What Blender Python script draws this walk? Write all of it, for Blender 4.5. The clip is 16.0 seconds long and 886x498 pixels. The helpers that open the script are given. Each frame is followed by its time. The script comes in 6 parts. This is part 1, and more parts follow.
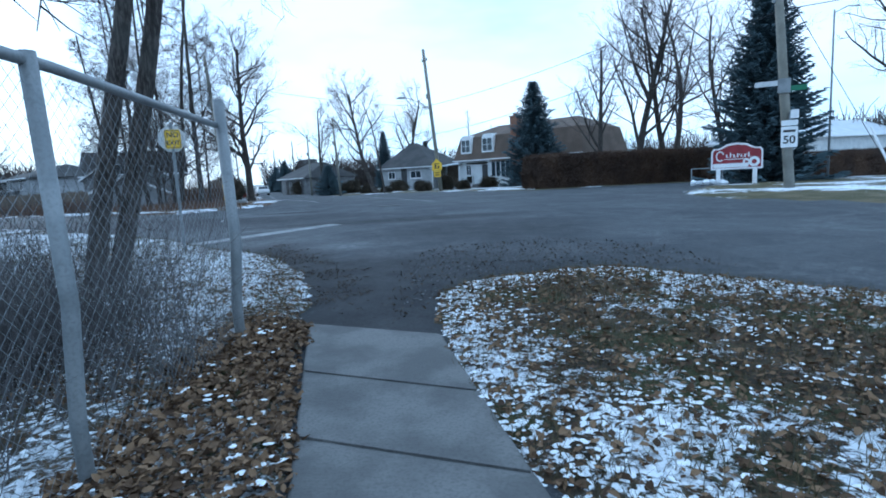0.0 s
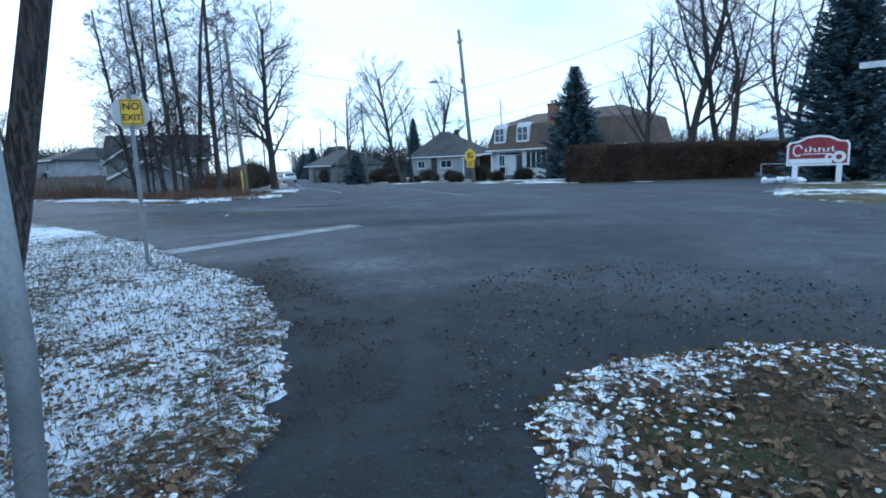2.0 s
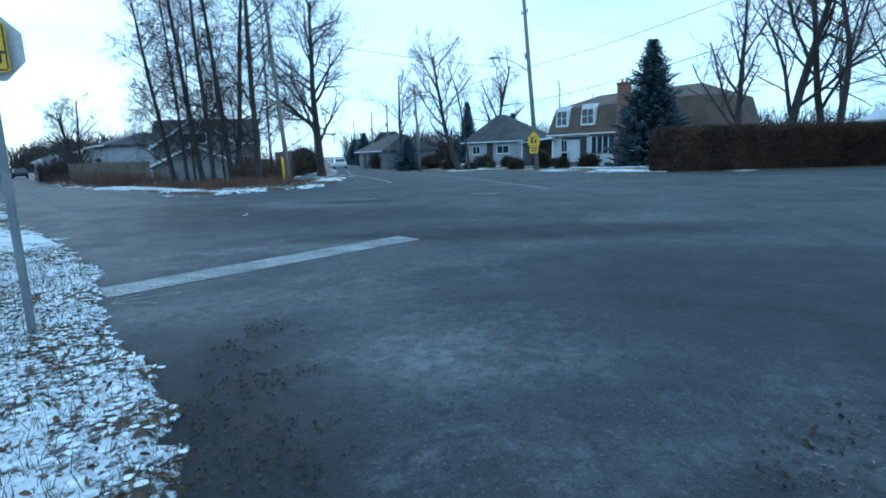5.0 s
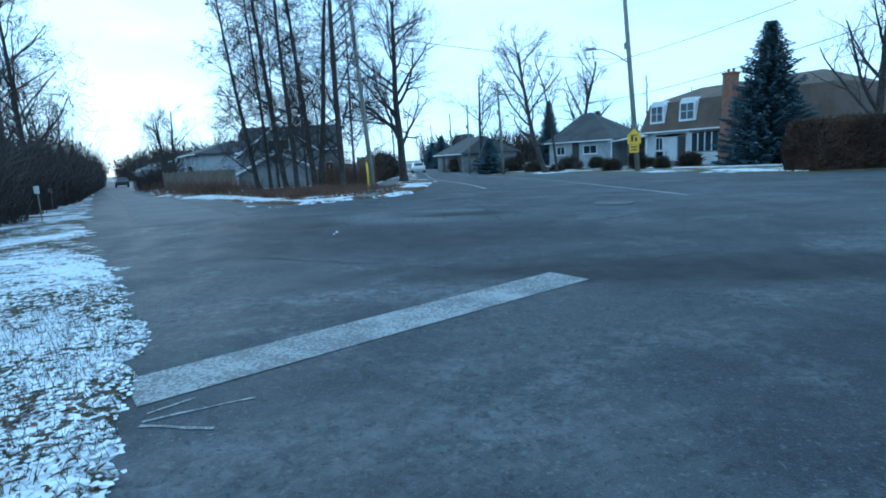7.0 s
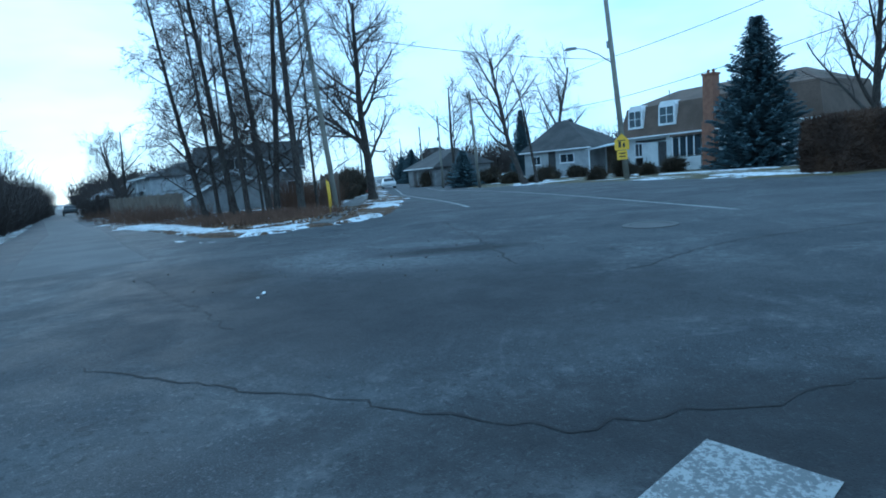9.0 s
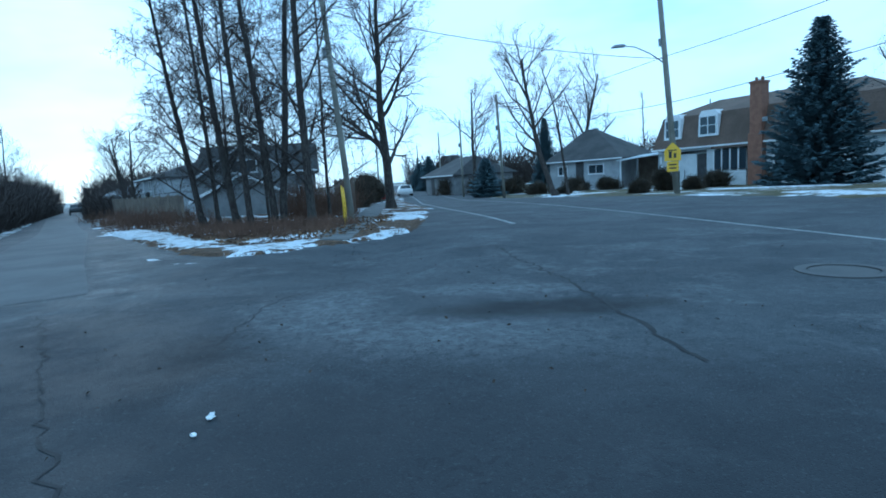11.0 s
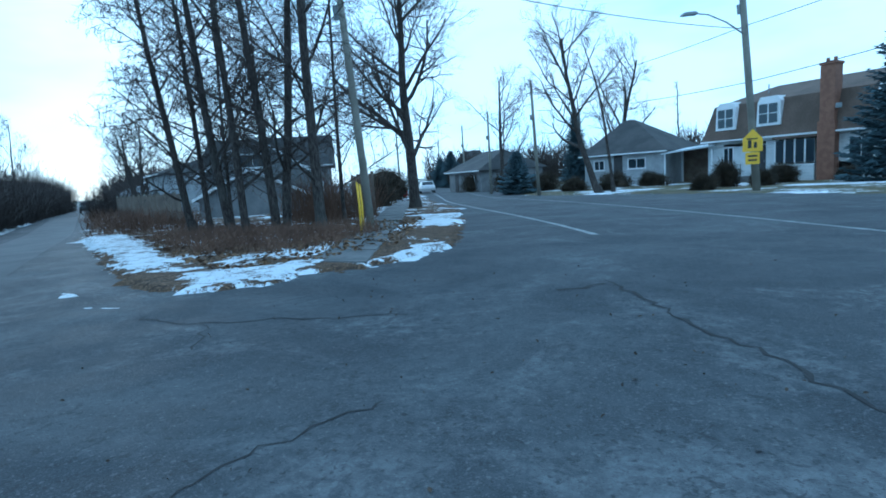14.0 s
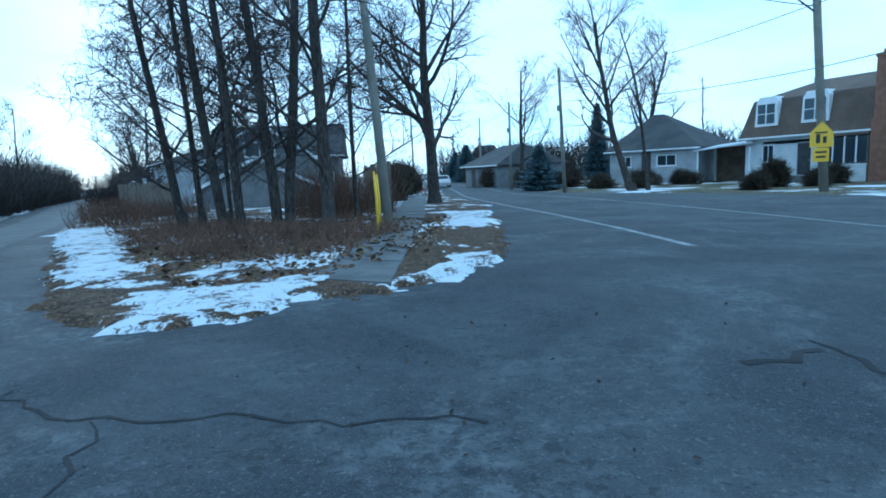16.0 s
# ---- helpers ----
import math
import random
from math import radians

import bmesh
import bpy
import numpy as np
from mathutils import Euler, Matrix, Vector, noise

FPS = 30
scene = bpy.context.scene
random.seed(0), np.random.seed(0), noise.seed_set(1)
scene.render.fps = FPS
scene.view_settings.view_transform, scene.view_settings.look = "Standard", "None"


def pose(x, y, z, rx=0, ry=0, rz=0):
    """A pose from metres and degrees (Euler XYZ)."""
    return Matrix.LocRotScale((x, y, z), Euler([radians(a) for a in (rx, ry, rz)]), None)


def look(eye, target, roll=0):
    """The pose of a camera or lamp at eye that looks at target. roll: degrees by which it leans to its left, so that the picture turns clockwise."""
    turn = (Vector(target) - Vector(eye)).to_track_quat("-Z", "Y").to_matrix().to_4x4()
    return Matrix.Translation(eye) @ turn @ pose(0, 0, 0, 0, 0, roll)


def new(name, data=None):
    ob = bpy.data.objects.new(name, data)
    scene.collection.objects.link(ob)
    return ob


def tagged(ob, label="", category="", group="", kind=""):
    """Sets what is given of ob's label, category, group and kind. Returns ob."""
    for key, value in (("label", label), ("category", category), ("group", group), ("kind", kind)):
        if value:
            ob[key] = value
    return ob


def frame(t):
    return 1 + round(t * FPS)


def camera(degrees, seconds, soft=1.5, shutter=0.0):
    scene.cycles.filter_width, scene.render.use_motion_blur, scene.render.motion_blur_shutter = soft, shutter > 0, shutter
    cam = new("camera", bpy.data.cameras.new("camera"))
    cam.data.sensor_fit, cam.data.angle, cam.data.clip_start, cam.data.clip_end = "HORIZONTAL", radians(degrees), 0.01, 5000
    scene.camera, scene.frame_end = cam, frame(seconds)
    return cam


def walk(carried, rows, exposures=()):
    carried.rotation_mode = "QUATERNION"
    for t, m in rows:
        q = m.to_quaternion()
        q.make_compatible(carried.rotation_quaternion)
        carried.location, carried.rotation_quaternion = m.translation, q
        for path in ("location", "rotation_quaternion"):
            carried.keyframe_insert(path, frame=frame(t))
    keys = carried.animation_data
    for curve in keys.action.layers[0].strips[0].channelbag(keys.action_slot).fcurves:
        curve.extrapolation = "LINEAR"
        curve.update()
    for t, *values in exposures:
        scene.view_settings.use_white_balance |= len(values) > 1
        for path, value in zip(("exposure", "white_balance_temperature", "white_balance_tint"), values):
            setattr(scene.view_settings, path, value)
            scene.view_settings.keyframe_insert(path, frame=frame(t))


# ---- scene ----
# the walk: seconds, eye, heading (degrees to the right of +y), tilt down, roll
PATH = [
    (0.0, (0.000, -0.000, 1.301), 0.00, 7.71, -3.06),
    (0.5, (-0.062, 0.824, 1.299), 1.46, 8.19, -2.67),
    (1.0, (-0.239, 1.595, 1.303), -0.86, 8.29, -2.39),
    (1.5, (-0.288, 2.278, 1.346), -3.98, 8.32, -2.13),
    (2.0, (-0.352, 2.828, 1.362), -2.86, 8.67, -1.98),
    (2.5, (-0.403, 3.481, 1.364), -2.57, 8.77, -2.96),
    (3.0, (-0.495, 4.139, 1.367), -3.34, 8.85, -2.72),
    (3.5, (-0.604, 4.796, 1.351), -3.46, 8.82, -2.61),
    (4.0, (-0.747, 5.417, 1.367), -5.41, 9.49, -1.82),
    (6.5, (-2.093, 8.095, 1.394), -12.95, 9.84, -3.34),
    (7.0, (-2.489, 8.699, 1.426), -15.91, 9.37, -3.14),
    (7.5, (-2.791, 9.423, 1.439), -15.94, 9.19, -3.87),
    (8.0, (-3.089, 10.251, 1.445), -16.29, 8.52, -4.14),
    (8.5, (-3.272, 11.157, 1.449), -13.06, 8.40, -5.37),
    (11.0, (-4.984, 15.201, 1.485), -14.15, 7.25, -3.59),
    (11.5, (-5.235, 15.895, 1.467), -14.78, 7.59, -3.42),
    (12.0, (-5.522, 16.523, 1.484), -15.80, 7.87, -3.16),
    (12.5, (-5.817, 17.231, 1.493), -16.18, 8.02, -4.06),
    (13.0, (-6.128, 17.886, 1.476), -16.62, 7.63, -4.32),
    (13.5, (-6.387, 18.557, 1.468), -15.99, 7.76, -4.01),
    (14.0, (-6.664, 19.158, 1.474), -16.13, 7.51, -3.73),
    (14.5, (-6.999, 19.699, 1.467), -16.91, 7.56, -3.50),
    (15.0, (-7.343, 20.256, 1.446), -17.71, 6.97, -3.02),
    (15.5, (-7.550, 20.957, 1.429), -16.48, 8.02, -2.74),
    (16.0, (-7.883, 21.537, 1.394), -17.19, 7.97, -2.64),
]
EXPOSURES = [(0.0, 0.03, 4980, 6), (1.0, 0.1, 4980, 6), (2.0, 0.03, 4980, 6), (3.2, -0.1, 4750, -2), (4.2, -0.12, 4680, -3), (7.0, -0.08, 4430, -6), (8.5, -0.19, 4420, -6), (11.0, -0.18, 4420, -6), (13.5, -0.08, 4430, -6), (16.0, -0.02, 4450, -6)]


def aim(eye, heading, tilt, roll):
    h, p = radians(heading), radians(tilt)
    way = Vector((math.sin(h) * math.cos(p), math.cos(h) * math.cos(p), -math.sin(p)))
    return look(eye, Vector(eye) + way * 10, roll)


cam = camera(78, 16.0, soft=1.8)
walk(cam, [(t, aim(eye, h, p, r)) for t, eye, h, p, r in PATH], EXPOSURES)

# ---- sky and light: a bright overcast dusk, sun low behind thin cloud ----
SUN_AZ, SUN_EL = radians(-45), radians(14)
CLOUD = (9.2, 9.8, 10.2)
world = bpy.data.worlds.new("sky")
scene.world = world
world.use_nodes = True
wn, wl = world.node_tree.nodes, world.node_tree.links
wn.clear()
w_out = wn.new("ShaderNodeOutputWorld")
w_bg = wn.new("ShaderNodeBackground")
w_sky = wn.new("ShaderNodeTexSky")
w_sky.sky_type, w_sky.sun_disc = "NISHITA", False
w_sky.sun_elevation, w_sky.sun_rotation = SUN_EL, SUN_AZ
w_sky.dust_density, w_sky.ozone_density = 0.6, 3.0
w_bg.inputs["Strength"].default_value = 0.15
# a thin bright cloud layer over the clear sky
w_geo = wn.new("ShaderNodeTexCoord")
w_map = wn.new("ShaderNodeMapping")
w_map.inputs["Scale"].default_value = (1.0, 1.0, 3.2)
w_noise = wn.new("ShaderNodeTexNoise")
w_noise.inputs["Scale"].default_value, w_noise.inputs["Detail"].default_value, w_noise.inputs["Roughness"].default_value = 1.5, 5.0, 0.55
w_ramp = wn.new("ShaderNodeValToRGB")
w_ramp.color_ramp.elements[0].position, w_ramp.color_ramp.elements[1].position = 0.38, 0.62
w_ramp.color_ramp.elements[0].color, w_ramp.color_ramp.elements[1].color = (CLOUD[0] * 0.62, CLOUD[1] * 0.82, CLOUD[2] * 0.95, 1), (*CLOUD, 1)
w_mix = wn.new("ShaderNodeMix")
w_mix.data_type = "RGBA"
w_mix.inputs[0].default_value = 0.8
wl.new(w_geo.outputs["Generated"], w_map.inputs[0])
wl.new(w_map.outputs[0], w_noise.inputs["Vector"])
wl.new(w_noise.outputs["Fac"], w_ramp.inputs[0])
wl.new(w_sky.outputs[0], w_mix.inputs[6])
wl.new(w_ramp.outputs[0], w_mix.inputs[7])
wl.new(w_mix.outputs[2], w_bg.inputs[0])
wl.new(w_bg.outputs[0], w_out.inputs[0])
sun_data = bpy.data.lights.new("sun", "SUN")
sun_data.energy, sun_data.angle, sun_data.color = 0.6, radians(15), (1.0, 0.93, 0.85)
sun = new("sun", sun_data)
sun.matrix_world = look((0, 0, 50), (50 * -math.sin(SUN_AZ) * 1, -50 * math.cos(SUN_AZ), 50 - 50 * math.tan(SUN_EL)))

# ---- materials ----
def mat(name, build):
    m = bpy.data.materials.new(name)
    m.use_nodes = True
    nt = m.node_tree
    nt.nodes.clear()
    out = nt.nodes.new("ShaderNodeOutputMaterial")
    bsdf = nt.nodes.new("ShaderNodeBsdfPrincipled")
    nt.links.new(bsdf.outputs[0], out.inputs[0])
    build(N(nt, bsdf))
    return m


class N:
    """Short forms for node trees."""

    def __init__(self, nt, bsdf):
        self.nt, self.bsdf = nt, bsdf
        geo = nt.nodes.new("ShaderNodeNewGeometry")
        self.pos, self.island = geo.outputs["Position"], geo.outputs["Random Per Island"]
        self.normal_z = None
        self.geo = geo

    def random(self):
        return self.nt.nodes.new("ShaderNodeObjectInfo").outputs["Random"]

    def scaled(self, v, s):
        n = self.nt.nodes.new("ShaderNodeVectorMath")
        n.operation = "MULTIPLY"
        self.nt.links.new(v, n.inputs[0])
        n.inputs[1].default_value = s
        return n.outputs[0]

    def noise(self, scale, detail=3.0, rough=0.55, vec=None, distort=0.0):
        n = self.nt.nodes.new("ShaderNodeTexNoise")
        n.inputs["Scale"].default_value, n.inputs["Detail"].default_value = scale, detail
        n.inputs["Roughness"].default_value, n.inputs["Distortion"].default_value = rough, distort
        self.nt.links.new(self.pos if vec is None else vec, n.inputs["Vector"])
        return n.outputs["Fac"]

    def spot(self, x, y, rx, ry, turn=0.0, wild=0.9):
        """1 inside a ragged oval stain on the ground, 0 outside."""
        m = self.nt.nodes.new("ShaderNodeMapping")
        m.vector_type = "TEXTURE"
        m.inputs["Location"].default_value = (x, y, 0)
        m.inputs["Rotation"].default_value = (0, 0, math.radians(turn))
        m.inputs["Scale"].default_value = (rx, ry, 1000)
        self.nt.links.new(self.pos, m.inputs["Vector"])
        d = self.nt.nodes.new("ShaderNodeVectorMath")
        d.operation = "LENGTH"
        self.nt.links.new(m.outputs[0], d.inputs[0])
        far = self.math("ADD", d.outputs["Value"], self.math("MULTIPLY", self.math("SUBTRACT", self.noise(2.3, 6, 0.68), 0.5), wild * 2))
        return self.math("SUBTRACT", 1.0, self.step(far, 0.35, 1.25))

    def voronoi(self, scale, feature="F1", out="Distance"):
        n = self.nt.nodes.new("ShaderNodeTexVoronoi")
        n.feature = feature
        n.inputs["Scale"].default_value = scale
        self.nt.links.new(self.pos, n.inputs["Vector"])
        return n.outputs[out]

    def step(self, fac, lo, hi):
        n = self.nt.nodes.new("ShaderNodeMapRange")
        n.interpolation_type = "SMOOTHSTEP"
        self.nt.links.new(fac, n.inputs[0])
        n.inputs[1].default_value, n.inputs[2].default_value = lo, hi
        return n.outputs[0]

    def math(self, op, a, b):
        n = self.nt.nodes.new("ShaderNodeMath")
        n.operation = op
        for i, v in enumerate((a, b)):
            if isinstance(v, (int, float)):
                n.inputs[i].default_value = v
            else:
                self.nt.links.new(v, n.inputs[i])
        return n.outputs[0]

    def mix(self, fac, a, b):
        n = self.nt.nodes.new("ShaderNodeMix")
        n.data_type = "RGBA"
        if isinstance(fac, (int, float)):
            n.inputs[0].default_value = fac
        else:
            self.nt.links.new(fac, n.inputs[0])
        for i, v in ((6, a), (7, b)):
            if isinstance(v, tuple):
                n.inputs[i].default_value = (*v, 1)
            else:
                self.nt.links.new(v, n.inputs[i])
        return n.outputs[2]

    def color(self, c):
        if isinstance(c, tuple):
            self.bsdf.inputs["Base Color"].default_value = (*c, 1)
        else:
            self.nt.links.new(c, self.bsdf.inputs["Base Color"])

    def rough(self, r, metal=0.0, spec=None):
        if isinstance(r, (int, float)):
            self.bsdf.inputs["Roughness"].default_value = r
        else:
            self.nt.links.new(r, self.bsdf.inputs["Roughness"])
        self.bsdf.inputs["Metallic"].default_value = metal
        if spec is not None:
            self.bsdf.inputs["Specular IOR Level"].default_value = spec

    def bump(self, h, strength, dist):
        n = self.nt.nodes.new("ShaderNodeBump")
        n.inputs["Strength"].default_value, n.inputs["Distance"].default_value = strength, dist
        self.nt.links.new(h, n.inputs["Height"])
        self.nt.links.new(n.outputs[0], self.bsdf.inputs["Normal"])


def two_tone(name, a, b, scale, rough=0.8, bump=0.3, dist=0.01, fine=None, metal=0.0, spec=None):
    """A surface of two near tones, coarse stains and a fine grain."""
    def build(n):
        coarse = n.step(n.noise(scale, 4), 0.35, 0.65)
        grain = n.noise(fine or scale * 14, 3)
        c = n.mix(coarse, a, b)
        dark = tuple(x * 0.7 for x in a)
        n.color(n.mix(n.math("MULTIPLY", n.step(grain, 0.4, 0.75), 0.5), c, dark))
        n.rough(rough, metal, spec)
        n.bump(grain, bump, dist)
    return mat(name, build)
def build_asphalt(n):
    patch = n.step(n.noise(0.3, 6, 0.62, distort=1.4), 0.4, 0.62)
    wear = n.step(n.noise(1.5, 6, 0.68), 0.36, 0.64)
    grit = n.noise(95, 2, 0.7)
    salt = n.step(n.noise(0.5, 8, 0.74, distort=0.9), 0.49, 0.63)
    mottle = n.step(n.noise(9, 5, 0.72, distort=0.5), 0.36, 0.62)
    c = n.mix(patch, (0.045, 0.05, 0.058), (0.09, 0.096, 0.104))
    c = n.mix(n.math("MULTIPLY", wear, 0.6), c, (0.036, 0.039, 0.046))
    c = n.mix(n.math("MULTIPLY", n.math("MULTIPLY", salt, mottle), 0.7), c, (0.165, 0.17, 0.178))
    # dried salt and damp, soiled places
    pale = n.spot(-1.6, 9.7, 1.7, 0.5, 10)
    for x, y, rx, ry, turn in ((-0.5, 8.6, 1.0, 0.35, 5), (-6.4, 19.7, 1.7, 0.8, -8), (-7.7, 20.7, 0.8, 1.0, 0), (-6.0, 21.4, 1.5, 0.35, 0), (0.6, 7.2, 1.0, 0.5, -10), (-3.6, 13.9, 2.2, 0.5, 20), (-3.7, 10.7, 1.3, 0.6, 30), (1.3, 7.9, 1.5, 0.8, -10)):
        pale = n.math("MAXIMUM", pale, n.spot(x, y, rx, ry, turn))
    c = n.mix(n.math("MULTIPLY", pale, n.math("ADD", n.math("MULTIPLY", mottle, 0.5), 0.15)), c, (0.2, 0.205, 0.215))
    damp = n.spot(-2.2, 7.6, 1.1, 3.8, 24, 0.5)
    for x, y, rx, ry, turn in ((-1.0, 6.5, 1.9, 2.1, 10), (-5.4, 20.5, 1.6, 0.45, 12), (-8.2, 18.6, 0.9, 1.0, 0), (-1.2, 14.8, 4.5, 0.9, 8), (-0.2, 7.3, 1.0, 0.35, 0)):
        damp = n.math("MAXIMUM", damp, n.spot(x, y, rx, ry, turn, 0.6))
    c = n.mix(n.math("MULTIPLY", damp, 0.95), c, (0.018, 0.018, 0.02))
    # broad ovals of darker tone, deepest over the near apron
    dark_area = n.spot(0.3, 5.6, 3.6, 3.6, 0, 0.5)
    apron = dark_area
    for x, y, rx, ry, turn in ((-5.6, 17.2, 5.0, 2.1, 4), (1.0, 11.6, 2.8, 2.8, 0), (-9.2, 18.6, 1.3, 3.0, 40)):
        dark_area = n.math("MAXIMUM", dark_area, n.spot(x, y, rx, ry, turn, 0.5))
    c = n.mix(n.math("MULTIPLY", dark_area, 0.8), c, (0.026, 0.027, 0.031))
    c = n.mix(n.math("MULTIPLY", apron, 0.8), c, (0.014, 0.0145, 0.017))
    dry = n.math("SUBTRACT", 1.0, n.math("MULTIPLY", n.math("MAXIMUM", damp, n.math("MULTIPLY", dark_area, 0.9)), 0.8))
    blotch = n.step(n.noise(6.5, 5, 0.7), 0.36, 0.62)
    c = n.mix(n.math("MULTIPLY", blotch, 0.4), c, (0.03, 0.033, 0.038))
    stones = n.step(n.voronoi(70), 0.05, 0.4)
    c = n.mix(n.math("MULTIPLY", n.math("MULTIPLY", n.step(grit, 0.5, 0.72), dry), 0.5), c, (0.14, 0.145, 0.15))
    c = n.mix(n.math("MULTIPLY", n.math("MULTIPLY", n.step(n.noise(34, 3, 0.65), 0.58, 0.68), dry), 0.5), c, (0.17, 0.175, 0.18))
    c = n.mix(n.math("MULTIPLY", n.step(n.noise(23, 4, 0.7, distort=0.4), 0.57, 0.66), 0.6), c, (0.02, 0.021, 0.024))
    flecks = n.math("MULTIPLY", n.step(n.noise(12, 3, 0.6, distort=0.6), 0.56, 0.64), n.step(n.noise(0.9, 3), 0.42, 0.6))
    c = n.mix(n.math("MULTIPLY", flecks, 0.55), c, (0.022, 0.023, 0.027))
    n.color(c)
    n.rough(n.math("ADD", n.math("MULTIPLY", wear, -0.15), 0.88), spec=0.25)
    n.bump(n.math("ADD", stones, n.math("MULTIPLY", n.noise(2.5, 4), 1.5)), 0.5, 0.012)


def build_verge(n):
    """Thin snow lying in patches on dead grass and leaves."""
    big = n.noise(0.45, 3)
    mid = n.noise(3.2, 5, 0.65)
    fine = n.noise(17, 5, 0.7, distort=0.8)
    cover = n.math("ADD", n.math("ADD", n.math("MULTIPLY", big, 0.5), n.math("MULTIPLY", mid, 0.35)), n.math("MULTIPLY", fine, 0.55))
    snow = n.step(cover, 0.67, 0.745)
    dead = n.mix(n.step(n.noise(7, 4), 0.4, 0.65), (0.055, 0.045, 0.03), (0.11, 0.085, 0.055))
    green = n.mix(n.step(n.noise(1.1, 4), 0.48, 0.62), dead, (0.05, 0.06, 0.022))
    leaf = n.mix(n.step(n.noise(31, 3, 0.6), 0.55, 0.65), green, (0.15, 0.085, 0.045))
    n.color(n.mix(snow, leaf, (0.8, 0.83, 0.88)))
    n.rough(0.85, spec=0.2)
    n.bump(n.math("ADD", n.math("MULTIPLY", fine, 1.0), n.math("MULTIPLY", snow, 0.4)), 0.8, 0.05)


def build_litter(n):
    """Dead leaves, earth and dry grass with no snow."""
    dead = n.mix(n.step(n.noise(5, 4), 0.4, 0.65), (0.05, 0.036, 0.024), (0.12, 0.075, 0.042))
    n.color(n.mix(n.step(n.noise(33, 3), 0.52, 0.62), dead, (0.2, 0.125, 0.07)))
    n.rough(0.9, spec=0.15)
    n.bump(n.noise(26, 5, 0.7), 0.9, 0.05)


def build_bark(n):
    stretched = n.scaled(n.pos, (9, 9, 1.6))
    ridges = n.noise(3.5, 5, 0.65, vec=stretched, distort=0.5)
    c = n.mix(n.step(ridges, 0.38, 0.65), (0.028, 0.025, 0.023), (0.11, 0.095, 0.085))
    n.color(n.mix(n.math("MULTIPLY", n.step(n.noise(1.3, 3), 0.5, 0.7), 0.4), c, (0.1, 0.1, 0.09)))
    n.rough(0.92, spec=0.15)
    n.bump(ridges, 0.9, 0.03)


def build_lawn(n):
    """Far winter grass with strips of snow."""
    snow = n.step(n.math("ADD", n.math("MULTIPLY", n.noise(0.22, 4), 0.75), n.math("MULTIPLY", n.noise(5, 4), 0.35)), 0.56, 0.64)
    grass = n.mix(n.step(n.noise(0.9, 4), 0.4, 0.62), (0.075, 0.07, 0.035), (0.13, 0.105, 0.06))
    n.color(n.mix(snow, grass, (0.78, 0.81, 0.86)))
    n.rough(0.88, spec=0.2)
    n.bump(n.noise(20, 4), 0.7, 0.04)


def build_needles(n):
    c = n.mix(n.noise(3, 3), (0.045, 0.072, 0.08), (0.09, 0.13, 0.15))
    n.color(n.mix(n.math("MULTIPLY", n.island, 0.5), c, (0.1, 0.14, 0.165)))
    n.rough(0.8, spec=0.2)


def build_siding(n):
    course = n.nt.nodes.new("ShaderNodeTexWave")
    course.bands_direction = "Z"
    course.inputs["Scale"].default_value = 1.4
    n.nt.links.new(n.pos, course.inputs["Vector"])
    n.color(n.mix(n.step(n.noise(1.5, 4), 0.3, 0.7), (0.5, 0.52, 0.53), (0.62, 0.63, 0.63)))
    n.rough(0.6)
    n.bump(course.outputs["Fac"], 0.5, 0.03)


M_ASPHALT = mat("asphalt", build_asphalt)
M_VERGE = mat("snowy_grass", build_verge)
M_LITTER = mat("leaf_litter", build_litter)
M_BARK = mat("bark", build_bark)
M_LAWN = mat("winter_lawn", build_lawn)
M_NEEDLES = mat("spruce_needles", build_needles)
M_SIDING = mat("white_siding", build_siding)
M_CONCRETE = two_tone("concrete", (0.09, 0.09, 0.09), (0.16, 0.158, 0.155), 2.4, 0.85, 0.35, 0.006, 60)
M_TWIG = two_tone("twigs", (0.045, 0.036, 0.032), (0.075, 0.06, 0.052), 0.8, 0.9, 0.2)
M_GREYTWIG = two_tone("grey_stalks", (0.075, 0.07, 0.07), (0.13, 0.122, 0.12), 0.8, 0.9, 0.2)
M_REDTWIG = two_tone("dry_brush", (0.1, 0.058, 0.038), (0.17, 0.1, 0.065), 0.7, 0.9, 0.2)
M_POLE = two_tone("weathered_pole", (0.2, 0.19, 0.16), (0.27, 0.26, 0.22), 1.2, 0.85, 0.5, 0.01, 25)
M_STEEL = two_tone("galvanised_steel", (0.2, 0.215, 0.225), (0.28, 0.295, 0.305), 4, 0.55, 0.15, 0.003, 70, 0.35)
M_YELLOW = two_tone("yellow_sheeting", (0.75, 0.47, 0.02), (0.8, 0.52, 0.03), 3, 0.5, 0.05)
M_BLACK = two_tone("black_paint", (0.02, 0.02, 0.02), (0.03, 0.03, 0.03), 5, 0.6, 0.05)
M_WHITE = two_tone("white_paint", (0.74, 0.75, 0.76), (0.8, 0.8, 0.8), 2.5, 0.55, 0.1)
M_SIGNBACK = two_tone("bare_aluminium", (0.5, 0.52, 0.53), (0.6, 0.61, 0.62), 3, 0.5, 0.05, 0.002, 40, 0.3)
M_MAROON = two_tone("maroon_board", (0.2, 0.012, 0.02), (0.25, 0.018, 0.03), 2, 0.5, 0.05)
M_ROOF = two_tone("brown_shingles", (0.1, 0.073, 0.055), (0.14, 0.1, 0.077), 0.7, 0.9, 0.6, 0.02, 9)
M_DARKROOF = two_tone("grey_shingles", (0.045, 0.045, 0.047), (0.07, 0.068, 0.067), 0.7, 0.9, 0.6, 0.02, 9)
